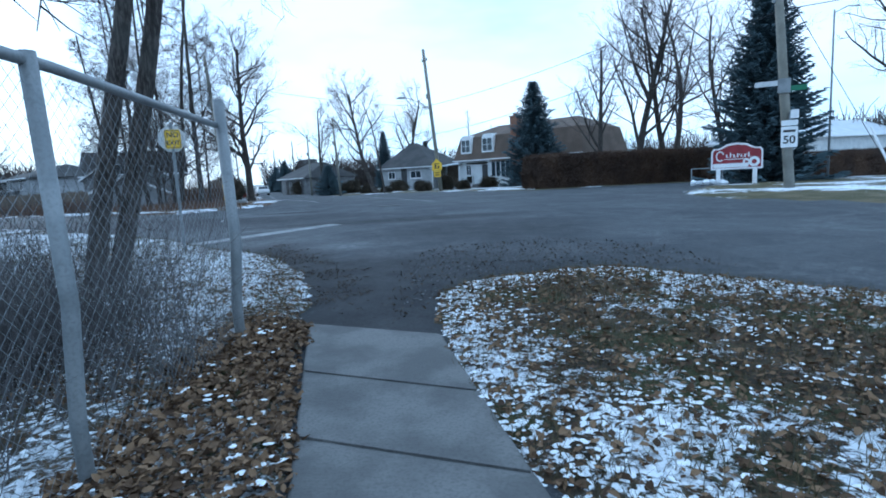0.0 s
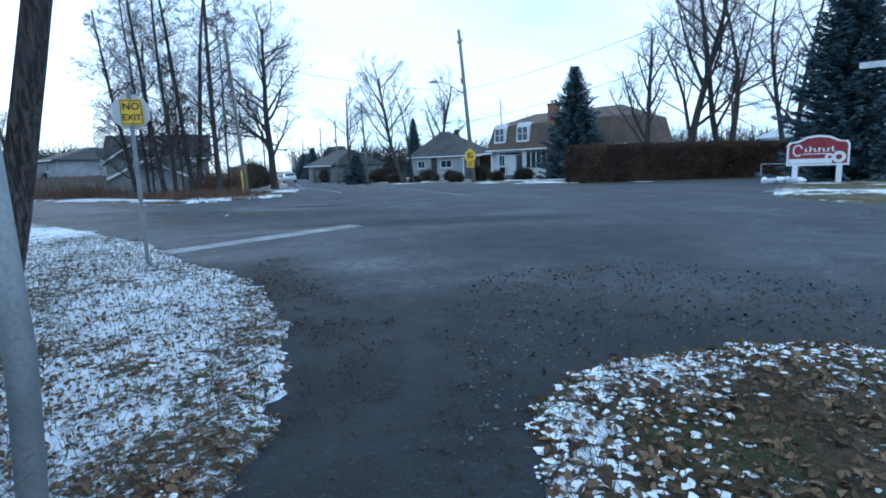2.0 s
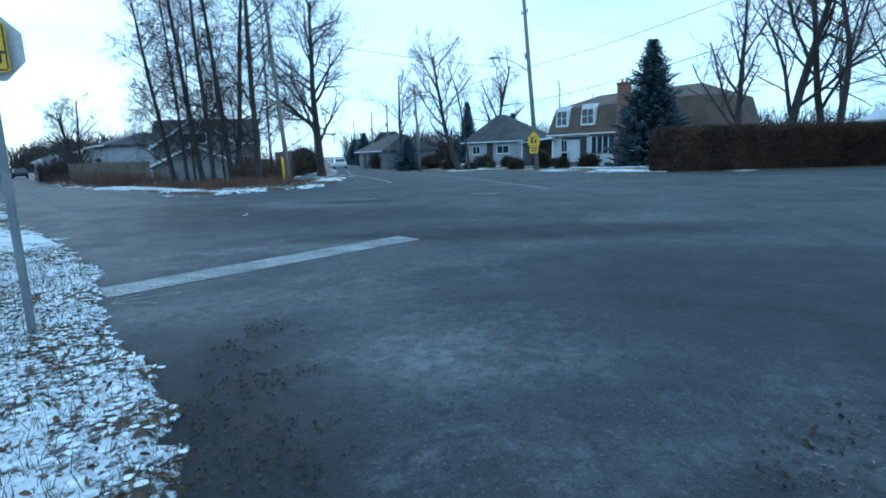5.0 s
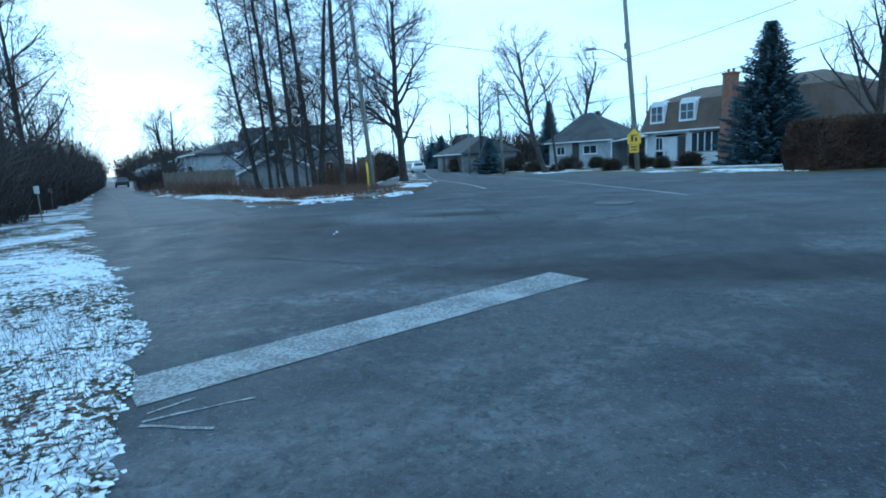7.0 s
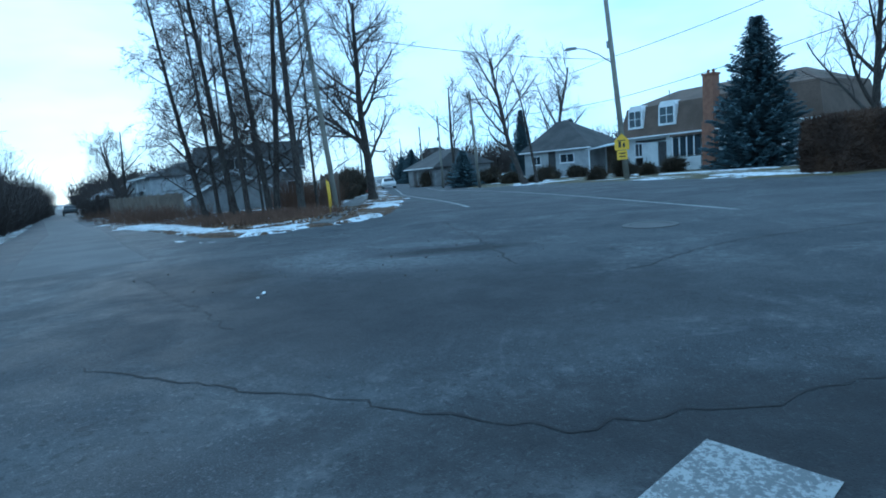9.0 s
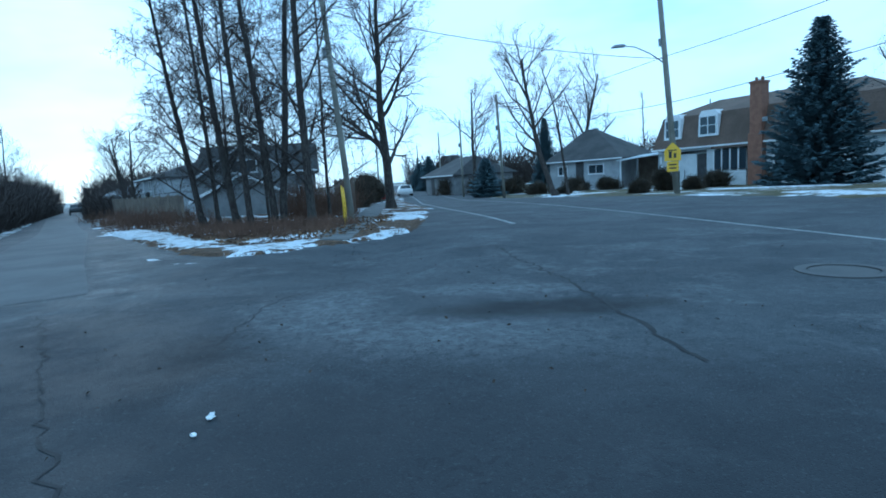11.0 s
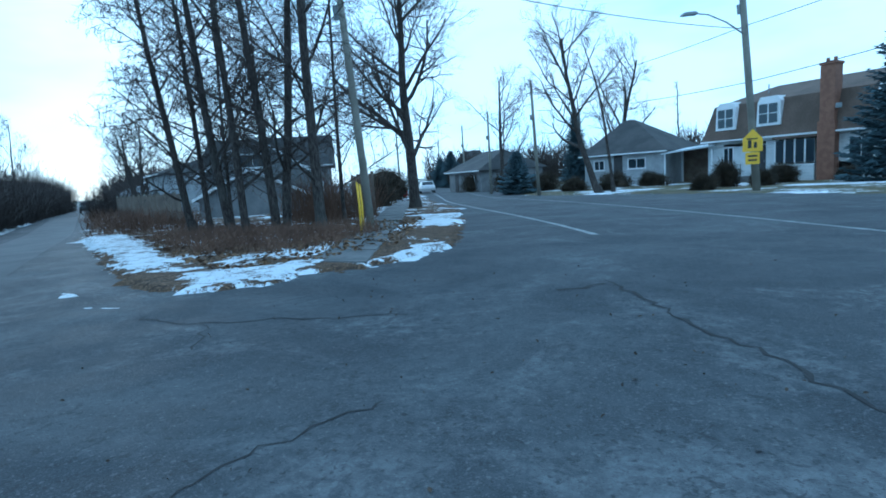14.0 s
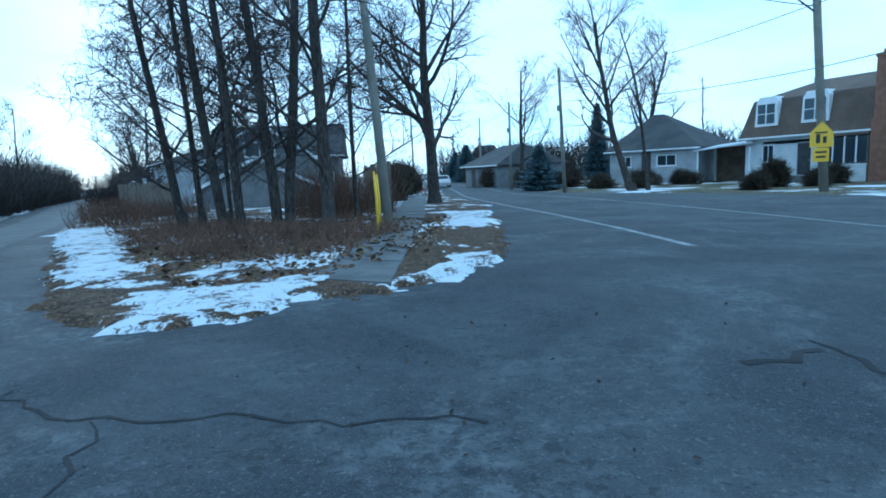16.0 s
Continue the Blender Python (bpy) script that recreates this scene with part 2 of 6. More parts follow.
M_BRICK = two_tone("brick", (0.2, 0.1, 0.065), (0.26, 0.135, 0.085), 3, 0.85, 0.4, 0.01, 18)
M_TAN = two_tone("tan_siding", (0.17, 0.175, 0.18), (0.24, 0.24, 0.24), 1.2, 0.75, 0.3)
M_DARKTRIM = two_tone("dark_trim", (0.03, 0.03, 0.033), (0.05, 0.05, 0.05), 3, 0.6, 0.1)
M_FENCE = two_tone("weathered_boards", (0.13, 0.1, 0.075), (0.2, 0.16, 0.12), 1.5, 0.85, 0.4, 0.01, 12)
M_HEDGE = two_tone("cedar_hedge", (0.045, 0.026, 0.017), (0.085, 0.048, 0.028), 0.6, 0.95, 0.8, 0.08, 11)
M_SNOW = two_tone("snow", (0.8, 0.83, 0.87), (0.86, 0.88, 0.91), 1.5, 0.8, 0.4, 0.03, 9)


def build_line(n):
    worn = n.step(n.math("ADD", n.math("MULTIPLY", n.noise(38, 4, 0.75), 0.65), n.math("MULTIPLY", n.noise(3.5, 4), 0.35)), 0.46, 0.53)
    n.color(n.mix(n.math("MULTIPLY", worn, 0.9), (0.31, 0.32, 0.32), (0.12, 0.125, 0.13)))
    n.rough(0.8)
    n.bump(n.noise(60, 3), 0.4, 0.006)


M_LINE = mat("worn_road_paint", build_line)


def build_glass(n):
    n.color((0.03, 0.04, 0.05))
    n.rough(0.06, spec=0.6)
    n.bump(n.noise(1.5, 2), 0.05, 0.01)


M_GLASS = mat("dark_window_glass", build_glass)


def snow_cover(n, big, mid, fine, lo, hi):
    cover = n.math("ADD", n.math("ADD", n.math("MULTIPLY", n.noise(0.45, 3), big), n.math("MULTIPLY", n.noise(3.2, 5, 0.65), mid)),
                   n.math("MULTIPLY", n.noise(17, 5, 0.7, distort=0.8), fine))
    return n.step(cover, lo, hi)


def build_leafy(n):
    """Dead grass strewn with leaves, snow only here and there."""
    snow = snow_cover(n, 0.55, 0.45, 0.4, 0.715, 0.77)
    dead = n.mix(n.step(n.noise(7, 4), 0.4, 0.65), (0.034, 0.027, 0.018), (0.075, 0.056, 0.034))
    green = n.mix(n.step(n.noise(1.1, 4), 0.48, 0.62), dead, (0.038, 0.045, 0.017))
    leaf = n.mix(n.step(n.noise(31, 3, 0.6), 0.53, 0.62), green, (0.12, 0.068, 0.038))
    n.color(n.mix(snow, leaf, (0.8, 0.83, 0.88)))
    n.rough(0.85, spec=0.2)
    n.bump(n.noise(21, 5, 0.7), 0.8, 0.05)


def build_corner(n):
    """Leaf litter on earth with broad scraps of old snow."""
    snow = snow_cover(n, 0.75, 0.4, 0.2, 0.705, 0.735)
    dead = n.mix(n.step(n.noise(5, 4), 0.4, 0.65), (0.05, 0.036, 0.026), (0.12, 0.08, 0.05))
    leaf = n.mix(n.step(n.noise(28, 3), 0.52, 0.62), dead, (0.2, 0.13, 0.08))
    n.color(n.mix(snow, leaf, (0.8, 0.83, 0.88)))
    n.rough(0.88, spec=0.2)
    n.bump(n.noise(22, 5, 0.7), 0.9, 0.05)


M_LEAFY = mat("leafy_grass", build_leafy)
M_CORNER = mat("corner_litter", build_corner)


def build_oldsnow(n):
    """Thin grainy snow with litter showing through."""
    snow = snow_cover(n, 0.2, 0.6, 0.5, 0.55, 0.64)
    litter = n.mix(n.noise(28, 3), (0.06, 0.045, 0.032), (0.16, 0.11, 0.07))
    pale = n.mix(n.noise(3, 4), (0.6, 0.63, 0.67), (0.78, 0.81, 0.85))
    n.color(n.mix(snow, litter, pale))
    n.rough(0.85, spec=0.2)
    n.bump(n.noise(22, 5, 0.7), 0.7, 0.04)


M_OLDSNOW = mat("old_snow", build_oldsnow)
M_CRACK = two_tone("tarry_crack", (0.012, 0.012, 0.014), (0.025, 0.025, 0.027), 3, 0.9, 0.3)
M_RUBBER = two_tone("tyre_rubber", (0.02, 0.02, 0.02), (0.03, 0.03, 0.03), 8, 0.85, 0.2)
M_DARKTRIM_CAR = two_tone("dark_car_paint", (0.03, 0.032, 0.036), (0.04, 0.042, 0.045), 1, 0.3, 0.02)
M_CARWHITE = two_tone("white_car_paint", (0.72, 0.73, 0.74), (0.78, 0.78, 0.78), 1, 0.25, 0.02)
M_CARRED = two_tone("red_car_paint", (0.3, 0.03, 0.03), (0.35, 0.04, 0.035), 1, 0.25, 0.02)
M_GREEN = two_tone("green_sheeting", (0.02, 0.14, 0.07), (0.03, 0.17, 0.09), 2, 0.5, 0.05)
M_PALE = two_tone("pale_metal_roof", (0.5, 0.53, 0.57), (0.62, 0.64, 0.67), 1, 0.5, 0.1)
M_WIRE = two_tone("cable", (0.02, 0.02, 0.022), (0.03, 0.03, 0.03), 2, 0.7, 0.05)


def build_leaf(n):
    n.color(n.mix(n.island, (0.05, 0.03, 0.019), (0.24, 0.155, 0.09)))
    n.rough(0.8, spec=0.2)
    n.bump(n.noise(60, 2), 0.4, 0.004)


M_LEAF = mat("dead_leaf", build_leaf)


def build_blade(n):
    n.color(n.mix(n.island, (0.045, 0.041, 0.019), (0.115, 0.092, 0.05)))
    n.rough(0.85, spec=0.2)


M_GRIT = two_tone("pale_grit", (0.1, 0.1, 0.105), (0.19, 0.19, 0.195), 30, 0.9, 0.3)
M_CRUMB = two_tone("leaf_crumbs", (0.03, 0.022, 0.016), (0.07, 0.05, 0.035), 6, 0.9, 0.3)
M_PALEASPHALT = two_tone("pale_asphalt", (0.075, 0.078, 0.083), (0.115, 0.118, 0.122), 0.6, 0.9, 0.4, 0.008, 70)
M_GREYSIDING = two_tone("grey_siding", (0.3, 0.31, 0.32), (0.4, 0.41, 0.42), 1.0, 0.7, 0.3)
M_BLADE = mat("dry_grass", build_blade)
M_SHRUB = two_tone("dark_shrub", (0.028, 0.024, 0.015), (0.07, 0.052, 0.033), 2, 0.9, 0.4)

# ---- making meshes ----
def mesh_ob(name, verts, faces, material, parent=None, label="", smooth=False):
    me = bpy.data.meshes.new(name)
    me.from_pydata([tuple(map(float, v)) for v in verts], [], [tuple(int(i) for i in f) for f in faces])
    me.materials.append(material)
    if smooth:
        me.shade_smooth()
    ob = new(name, me)
    if parent is not None:
        ob.parent = parent
    return tagged(ob, label) if label else ob


def part(name, bm, material, parent=None, label="", smooth=False):
    me = bpy.data.meshes.new(name)
    bm.to_mesh(me)
    bm.free()
    me.materials.append(material)
    if smooth:
        me.shade_smooth()
    ob = new(name, me)
    if parent is not None:
        ob.parent = parent
    return tagged(ob, label) if label else ob


def thing(name, m, label, category, group="", kind=""):
    ob = new(name)
    ob.empty_display_size = 0.2
    ob.matrix_world = m
    return tagged(ob, label, category, group, kind)


def box(bm, lo, hi, bevel=0.0):
    """Adds a box, with rounded edges where bevel is given."""
    vs = bmesh.ops.create_cube(bm, size=1)["verts"]
    c = [(a + b) / 2 for a, b in zip(lo, hi)]
    s = [b - a for a, b in zip(lo, hi)]
    for v in vs:
        v.co = Vector([v.co[i] * s[i] + c[i] for i in range(3)])
    if bevel:
        es = list({e for v in vs for e in v.link_edges})
        bmesh.ops.bevel(bm, geom=es, offset=bevel, segments=2, affect="EDGES", profile=0.5)
    return bm


def boxes(*specs, bevel=0.0):
    bm = bmesh.new()
    for lo, hi in specs:
        box(bm, lo, hi, bevel)
    return bm


def tube_data(points, radii, sides, verts, faces, cap=False):
    """Adds a tapered tube along points to verts and faces."""
    base = len(verts)
    n = len(points)
    side = Vector((1, 0, 0))
    for i, p in enumerate(points):
        d = (points[min(i + 1, n - 1)] - points[max(i - 1, 0)]).normalized()
        side = side - d * side.dot(d)
        if side.length < 0.1:
            side = d.orthogonal()
        side.normalize()
        up = d.cross(side)
        for k in range(sides):
            a = 2 * math.pi * k / sides
            verts.append(p + (side * math.cos(a) + up * math.sin(a)) * radii[i])
    for i in range(n - 1):
        for k in range(sides):
            a, b = base + i * sides + k, base + i * sides + (k + 1) % sides
            faces.append((a, b, b + sides, a + sides))
    if cap:
        faces.append(tuple(base + k for k in reversed(range(sides))))
        faces.append(tuple(base + (n - 1) * sides + k for k in range(sides)))


def tube(name, points, radii, sides, material, parent=None, label="", smooth=True):
    v, f = [], []
    tube_data([Vector(p) for p in points], radii, sides, v, f, True)
    return mesh_ob(name, v, f, material, parent, label, smooth)


def flat(name, outline, z, material, depth=0.0, parent=None):
    """A level polygon, with sides going down by depth."""
    bm = bmesh.new()
    vs = [bm.verts.new((x, y, z)) for x, y in outline]
    es = [bm.edges.new((vs[i], vs[(i + 1) % len(vs)])) for i in range(len(vs))]
    bmesh.ops.triangle_fill(bm, use_beauty=True, edges=es, normal=(0, 0, 1))
    if depth:
        low = [bm.verts.new((x, y, z - depth)) for x, y in outline]
        for i in range(len(vs)):
            j = (i + 1) % len(vs)
            bm.faces.new((vs[i], vs[j], low[j], low[i]))
    bmesh.ops.recalc_face_normals(bm, faces=bm.faces)
    for f in bm.faces:
        if abs(f.normal.z) > 0.9 and f.normal.z < 0:
            f.normal_flip()
    return part(name, bm, material, parent)


def gz(x, y):
    """Height of the ground: a low crown over the junction that falls away gently."""
    x, y = np.asarray(x, float), np.asarray(y, float)
    r = np.hypot(x, y - 20)
    r2 = np.where(r < 40, r * r, 1600 + 400 * (1 - np.exp(-(np.maximum(r, 40) - 40) / 5)))
    return -0.00506 * np.clip(x, -60, 60) + 0.00098 * np.clip(y - 20, -60, 60) - 0.00037 * r2 + 0.168


def at(x, y, dz=0.0, turn=0.0):
    """A pose on the ground."""
    return pose(x, y, float(gz(x, y)) + dz, 0, 0, turn)


def fbm(x, y, scale, seed=0.0):
    """Smooth noise over arrays, about -1 to 1."""
    out = np.zeros_like(x)
    for k, (amp, s) in enumerate(((0.5, 1.0), (0.3, 2.1), (0.2, 4.3))):
        a, b = x * s / scale + seed + 3.1 * k, y * s / scale - seed + 1.7 * k
        out += amp * np.sin(a * 2.1 + 1.3 * np.sin(b * 1.7 + k)) * np.cos(b * 2.3 + 1.1 * np.sin(a * 1.9 - k))
    return out


def inside_distance(px, py, outline):
    """Distance to the outline, positive inside."""
    o = np.array(outline)
    d = np.full(px.shape, 1e9)
    odd = np.zeros(px.shape, bool)
    for (ax, ay), (bx, by) in zip(o, np.roll(o, -1, 0)):
        ex, ey = bx - ax, by - ay
        t = np.clip(((px - ax) * ex + (py - ay) * ey) / (ex * ex + ey * ey), 0, 1)
        d = np.minimum(d, np.hypot(px - ax - t * ex, py - ay - t * ey))
        if ey != 0:
            odd ^= ((ay > py) != (by > py)) & (px < ex * (py - ay) / ey + ax)
    return np.where(odd, d, -d)


def patch_z(px, py, outline, height, ragged, bumps, rise):
    sd = inside_distance(px, py, outline) + ragged * fbm(px, py, 0.55) + ragged * 0.5 * fbm(px, py, 0.17, 5)
    edge = np.clip((sd + 0.1) / 0.28, 0, 1)
    z = -0.035 + (height + 0.035) * edge * edge * (3 - 2 * edge)
    z += np.clip(sd, 0, 1) * bumps * (fbm(px, py, 0.8, 2) + 0.6 * fbm(px, py, 0.23, 7))
    z += np.clip(sd - 0.5, 0, 6) * rise + gz(px, py)
    return sd, z


def patch(name, outline, area, step, material, height=0.04, ragged=0.12, bumps=0.02, rise=0.0, hole=None):
    """Uneven ground inside an outline, within the rectangle area; its ragged edge dips under the road."""
    x0, y0, x1, y1 = area
    xs, ys = np.arange(x0, x1 + step / 2, step), np.arange(y0, y1 + step / 2, step)
    gx, gy = np.meshgrid(xs, ys)
    sd, z = patch_z(gx, gy, outline, height, ragged, bumps, rise)
    keep = sd > -0.2 - step
    if hole is not None:
        keep &= ~((gx > hole[0] + step) & (gx < hole[2] - step) & (gy > hole[1] + step) & (gy < hole[3] - step))
    ok = keep[:-1, :-1] & keep[1:, :-1] & keep[:-1, 1:] & keep[1:, 1:]
    w = len(xs)
    i, j = np.nonzero(ok)
    a = i * w + j
    faces = np.stack([a, a + 1, a + w + 1, a + w], 1)
    used, inv = np.unique(faces, return_inverse=True)
    verts = np.stack([gx.ravel(), gy.ravel(), z.ravel()], 1)[used]
    return mesh_ob(name, verts, inv.reshape(faces.shape), material, smooth=True)


def sheet(name, outline, area, step, material, z=0.0, grow=0.0, hole=None):
    """A smooth sheet on the ground: the cells of a grid that lie within grow metres of the outline."""
    x0, y0, x1, y1 = area
    xs, ys = np.linspace(x0, x1, round((x1 - x0) / step) + 1), np.linspace(y0, y1, round((y1 - y0) / step) + 1)
    gx, gy = np.meshgrid(xs, ys)
    cx, cy = (gx[:-1, :-1] + gx[1:, 1:]) / 2, (gy[:-1, :-1] + gy[1:, 1:]) / 2
    ok = np.ones(cx.shape, bool) if outline is None else inside_distance(cx, cy, outline) > -grow
    if hole is not None:
        ok &= ~((cx > hole[0]) & (cx < hole[2]) & (cy > hole[1]) & (cy < hole[3]))
    w = len(xs)
    i, j = np.nonzero(ok)
    a = i * w + j
    faces = np.stack([a, a + 1, a + w + 1, a + w], 1)
    used, inv = np.unique(faces, return_inverse=True)
    verts = np.stack([gx.ravel(), gy.ravel(), gz(gx, gy).ravel() + z], 1)[used]
    return mesh_ob(name, verts, inv.reshape(faces.shape), material, smooth=True)


def ribbon(name, points, width, z, material, parent=None, jitter=0.0, seed=1):
    """A thin strip on the ground along points, with a face every quarter metre."""
    rnd = random.Random(seed)
    ps = []
    for (ax, ay), (bx, by) in zip(points, points[1:]):
        n = max(1, int(math.hypot(bx - ax, by - ay) / (0.12 if jitter else 0.25)))
        ps += [(ax + (bx - ax) * k / n, ay + (by - ay) * k / n) for k in range(n)]
    ps.append(points[-1])
    ps = [(x + rnd.uniform(-jitter, jitter), y + rnd.uniform(-jitter, jitter)) for x, y in ps]
    vs, fs = [], []
    for k, (x, y) in enumerate(ps):
        ax, ay = ps[max(k - 1, 0)]
        bx, by = ps[min(k + 1, len(ps) - 1)]
        d = math.hypot(bx - ax, by - ay) or 1
        nx, ny = -(by - ay) / d, (bx - ax) / d
        w = width / 2 * (rnd.uniform(0.45, 1.3) if jitter else 1)
        for s in (-w, w):
            vs.append((x + nx * s, y + ny * s, float(gz(x + nx * s, y + ny * s)) + z))
        if k:
            fs.append((2 * k - 2, 2 * k - 1, 2 * k + 1, 2 * k))
    ob = mesh_ob(name, vs, fs, material, parent)
    for p in ob.data.polygons:
        if p.normal.z < 0:
            p.flip()
    return ob


# ---- the plan ----
NEAR_LEFT = [(-0.75, 2.09), (-1.18, 4.57), (-1.51, 6.19), (-1.9, 7.25), (-2.5, 8.35), (-3.2, 9.25), (-4.05, 9.95), (-4.65, 10.55), (-5.3, 11.35), (-6.2, 12.35), (-8.95, 14.6),
             (-12.5, 17.4), (-20, 24.0), (-60, 60.5), (-150, 142), (-170, 60), (-60, -30), (5.4, -30), (1.2, -8)]
NEAR_RIGHT = [(0.29, 2.09), (-0.06, 4.07), (-0.06, 5.69), (0.48, 6.21), (1.47, 6.55), (2.17, 6.55), (2.83, 5.8), (3.9, 4.75), (8, 0.6),
              (60, -50), (30, -60), (6.6, -30), (2.15, -8)]
FAR_CORNER = [(-24.5, 34.6), (-15.6, 27.2), (-13.6, 25.6), (-12.5, 25.05), (-11.7, 24.95), (-11.1, 25.4), (-10.85, 26.2), (-10.2, 26.6), (-9.85, 27.4), (-9.3, 29.2),
              (-9.9, 32), (-10.7, 35.5), (-11.75, 39), (-13.2, 44.5), (-17.3, 54.4), (-23, 70), (-75, 215), (-200, 250), (-150, 151), (-60, 66.9)]
FAR_SIDE = [(-58, 215), (-12.5, 63.5), (-8.3, 55.8), (-3.5, 49), (-0.3, 44.6), (1.8, 40.6), (4, 35.6), (5.8, 33.7), (21.5, 41.3), (60, 60), (120, 92), (120, 300), (-40, 300)]
ISLAND = [(8.8, 19.1), (8.9, 18.0), (9.6, 16.6), (11, 13.7), (13.6, 10.4), (66, -46), (120, -46), (120, 82), (60, 52), (24, 34), (14, 28.4), (10.2, 22.6)]

ground = sheet("ground", None, (-3000, -3000, 3000, 3000), 100, M_LAWN, -0.25)
tagged(ground, "flat winter ground reaching to the horizon", "ground", kind="structure")
AROUND = [(-160, -60), (120, -60), (120, 250), (-160, 250)]
road = sheet("road", AROUND, (-160, -60, 120, 250), 2.5, M_ASPHALT)
tagged(road, "worn grey asphalt road junction with pale salt stains", "road", kind="structure")


def verge(name, outline, areas, label, material=M_VERGE, **kw):
    for area, step, hole in areas:
        tagged(patch(name, outline, area, step, material, hole=hole, **kw), label, "verge", kind="structure")


verge("verge_near", NEAR_LEFT, [((-10, -1, 0.2, 15), 0.07, None), ((-62, -30, 6, 62), 0.5, (-10, -1, 0.2, 15)), ((-170, 61, -58, 143), 2.0, None)], "grass verge under a thin broken layer of snow")
verge("verge_right", NEAR_RIGHT, [((-0.6, 0, 7, 7.4), 0.06, None), ((-1, -60, 61, 8), 0.7, (-0.6, 0, 7, 7.4))], "brown grass verge with fallen leaves and thin snow", M_LEAFY)
verge("verge_corner", FAR_CORNER, [((-24, 23.5, -8.5, 42), 0.12, None), ((-160, 23.5, -8.5, 252), 1.0, (-24, 23.5, -8.5, 42))], "leaf-covered street corner with a rim of snow", M_CORNER, height=0.06, ragged=0.25)
verge("verge_far", FAR_SIDE, [((-60, 33, 122, 250), 1.0, None)], "lawns with strips of snow across the road", M_LAWN, ragged=0.2)
verge("verge_island", ISLAND, [((8, -47, 122, 84), 0.8, None)], "grass island with snow beside the driveway", M_LAWN, ragged=0.2)

# road paint, cracks, an iron cover
paint = ribbon("road_marking", [(-5.18, 11.155), (-2.77, 14.365)], 0.51, 0.004, M_LINE)
tagged(paint, "wide worn white stop line across the lane", "road marking", kind="structure")
edge_line = ribbon("road_marking", [(-6.72, 30.2), (-7.67, 32.8), (-9.5, 37.3), (-11.6, 42.2), (-15, 51), (-21, 69), (-60, 180)], 0.14, 0.004, M_LINE)
tagged(edge_line, "thin white edge line curving up the road", "road marking", kind="structure")
mid_line = ribbon("road_marking", [(-0.2, 23.9), (-0.5, 24.7), (-1.6, 27.6), (-3.4, 32.6), (-5.6, 38.5), (-12, 55), (-17, 68), (-60, 190)], 0.12, 0.004, M_LINE)
tagged(mid_line, "thin faded line along the middle of the road", "road marking", kind="structure")
for k, (pts, w) in enumerate((([(-8.0, 19.0), (-8.23, 19.7), (-8.46, 20.6), (-8.44, 21.2), (-7.9, 22.0)], 0.016), ([(-6.59, 25.56), (-6.17, 24.39), (-5.77, 23.26), (-5.6, 23.05), (-5.51, 22.56), (-5.18, 22.04), (-5.06, 21.61), (-4.75, 20.6), (-4.2, 19.0)], 0.045),
                              ([(-11.47, 23.8), (-10.97, 23.64), (-10.62, 23.59), (-10.23, 23.66), (-9.81, 23.79), (-9.58, 23.86), (-9.28, 23.8), (-8.91, 23.91), (-8.5, 24.02)], 0.024), ([(-7.1, 25.05), (-6.84, 25.18), (-6.59, 25.41)], 0.07), ([(-11.2, 20.2), (-10.0, 19.2), (-7.6, 17.2), (-6.6, 16.4)], 0.022), ([(-10.52, 23.57), (-10.29, 23.38), (-10.16, 23.16), (-9.95, 22.8)], 0.022),
                              ([(-7.3, 15.4), (-5.0, 14.9), (-3.6, 14.6), (-2.6, 14.9), (-1.0, 15.8)], 0.02), ([(-5.2, 21.9), (-3.6, 22.4), (-1.8, 22.2)], 0.008), ([(-2.9, 18.3), (-1.5, 19.9), (0.6, 21.0), (3.5, 21.6)], 0.03))):
    tagged(ribbon("road_crack", pts, w, 0.003, M_CRACK, jitter=0.05, seed=k), "dark wandering crack in the asphalt", "crack", kind="structure")


for k, pts in enumerate(([(-4.78, 10.82), (-4.36, 10.86)], [(-4.84, 10.95), (-4.71, 11.17)], [(-4.79, 10.86), (-4.37, 11.22)])):
    tagged(ribbon("road_marking", pts, 0.022, 0.003, M_LINE, jitter=0.012, seed=30 + k), "thin pale paint scrape beside the stop line", "road marking", kind="structure")
tagged(ribbon("road_patch", [(-12.6, 20.6), (-16, 23.7), (-30, 37), (-60, 63.2)], 2.3, 0.004, M_PALEASPHALT), "paler strip of asphalt along the side road", "road patch", kind="structure")


def ring_cover(x, y):
    th = thing("manhole_cover", at(x, y), "round iron manhole cover set in the asphalt", "manhole cover")
    for nm, r0, r1, z in (("frame", 0.35, 0.47, 0.014), ("lid", 0.0, 0.33, 0.008)):
        vs, fs = [], []
        n = 40
        for k in range(n):
            a = 2 * math.pi * k / n
            for r in (r0, r1):
                vs.append((r * math.cos(a), r * math.sin(a), z))
            vs.append((r1 * 1.02 * math.cos(a), r1 * 1.02 * math.sin(a), -0.03))
        for k in range(n):
            a, b = 3 * k, 3 * ((k + 1) % n)
            fs += [(a, a + 1, b + 1, b), (a + 1, a + 2, b + 2, b + 1)]
        mesh_ob(nm, vs, fs, M_DARKTRIM, th)


ring_cover(-2.1, 22.2)


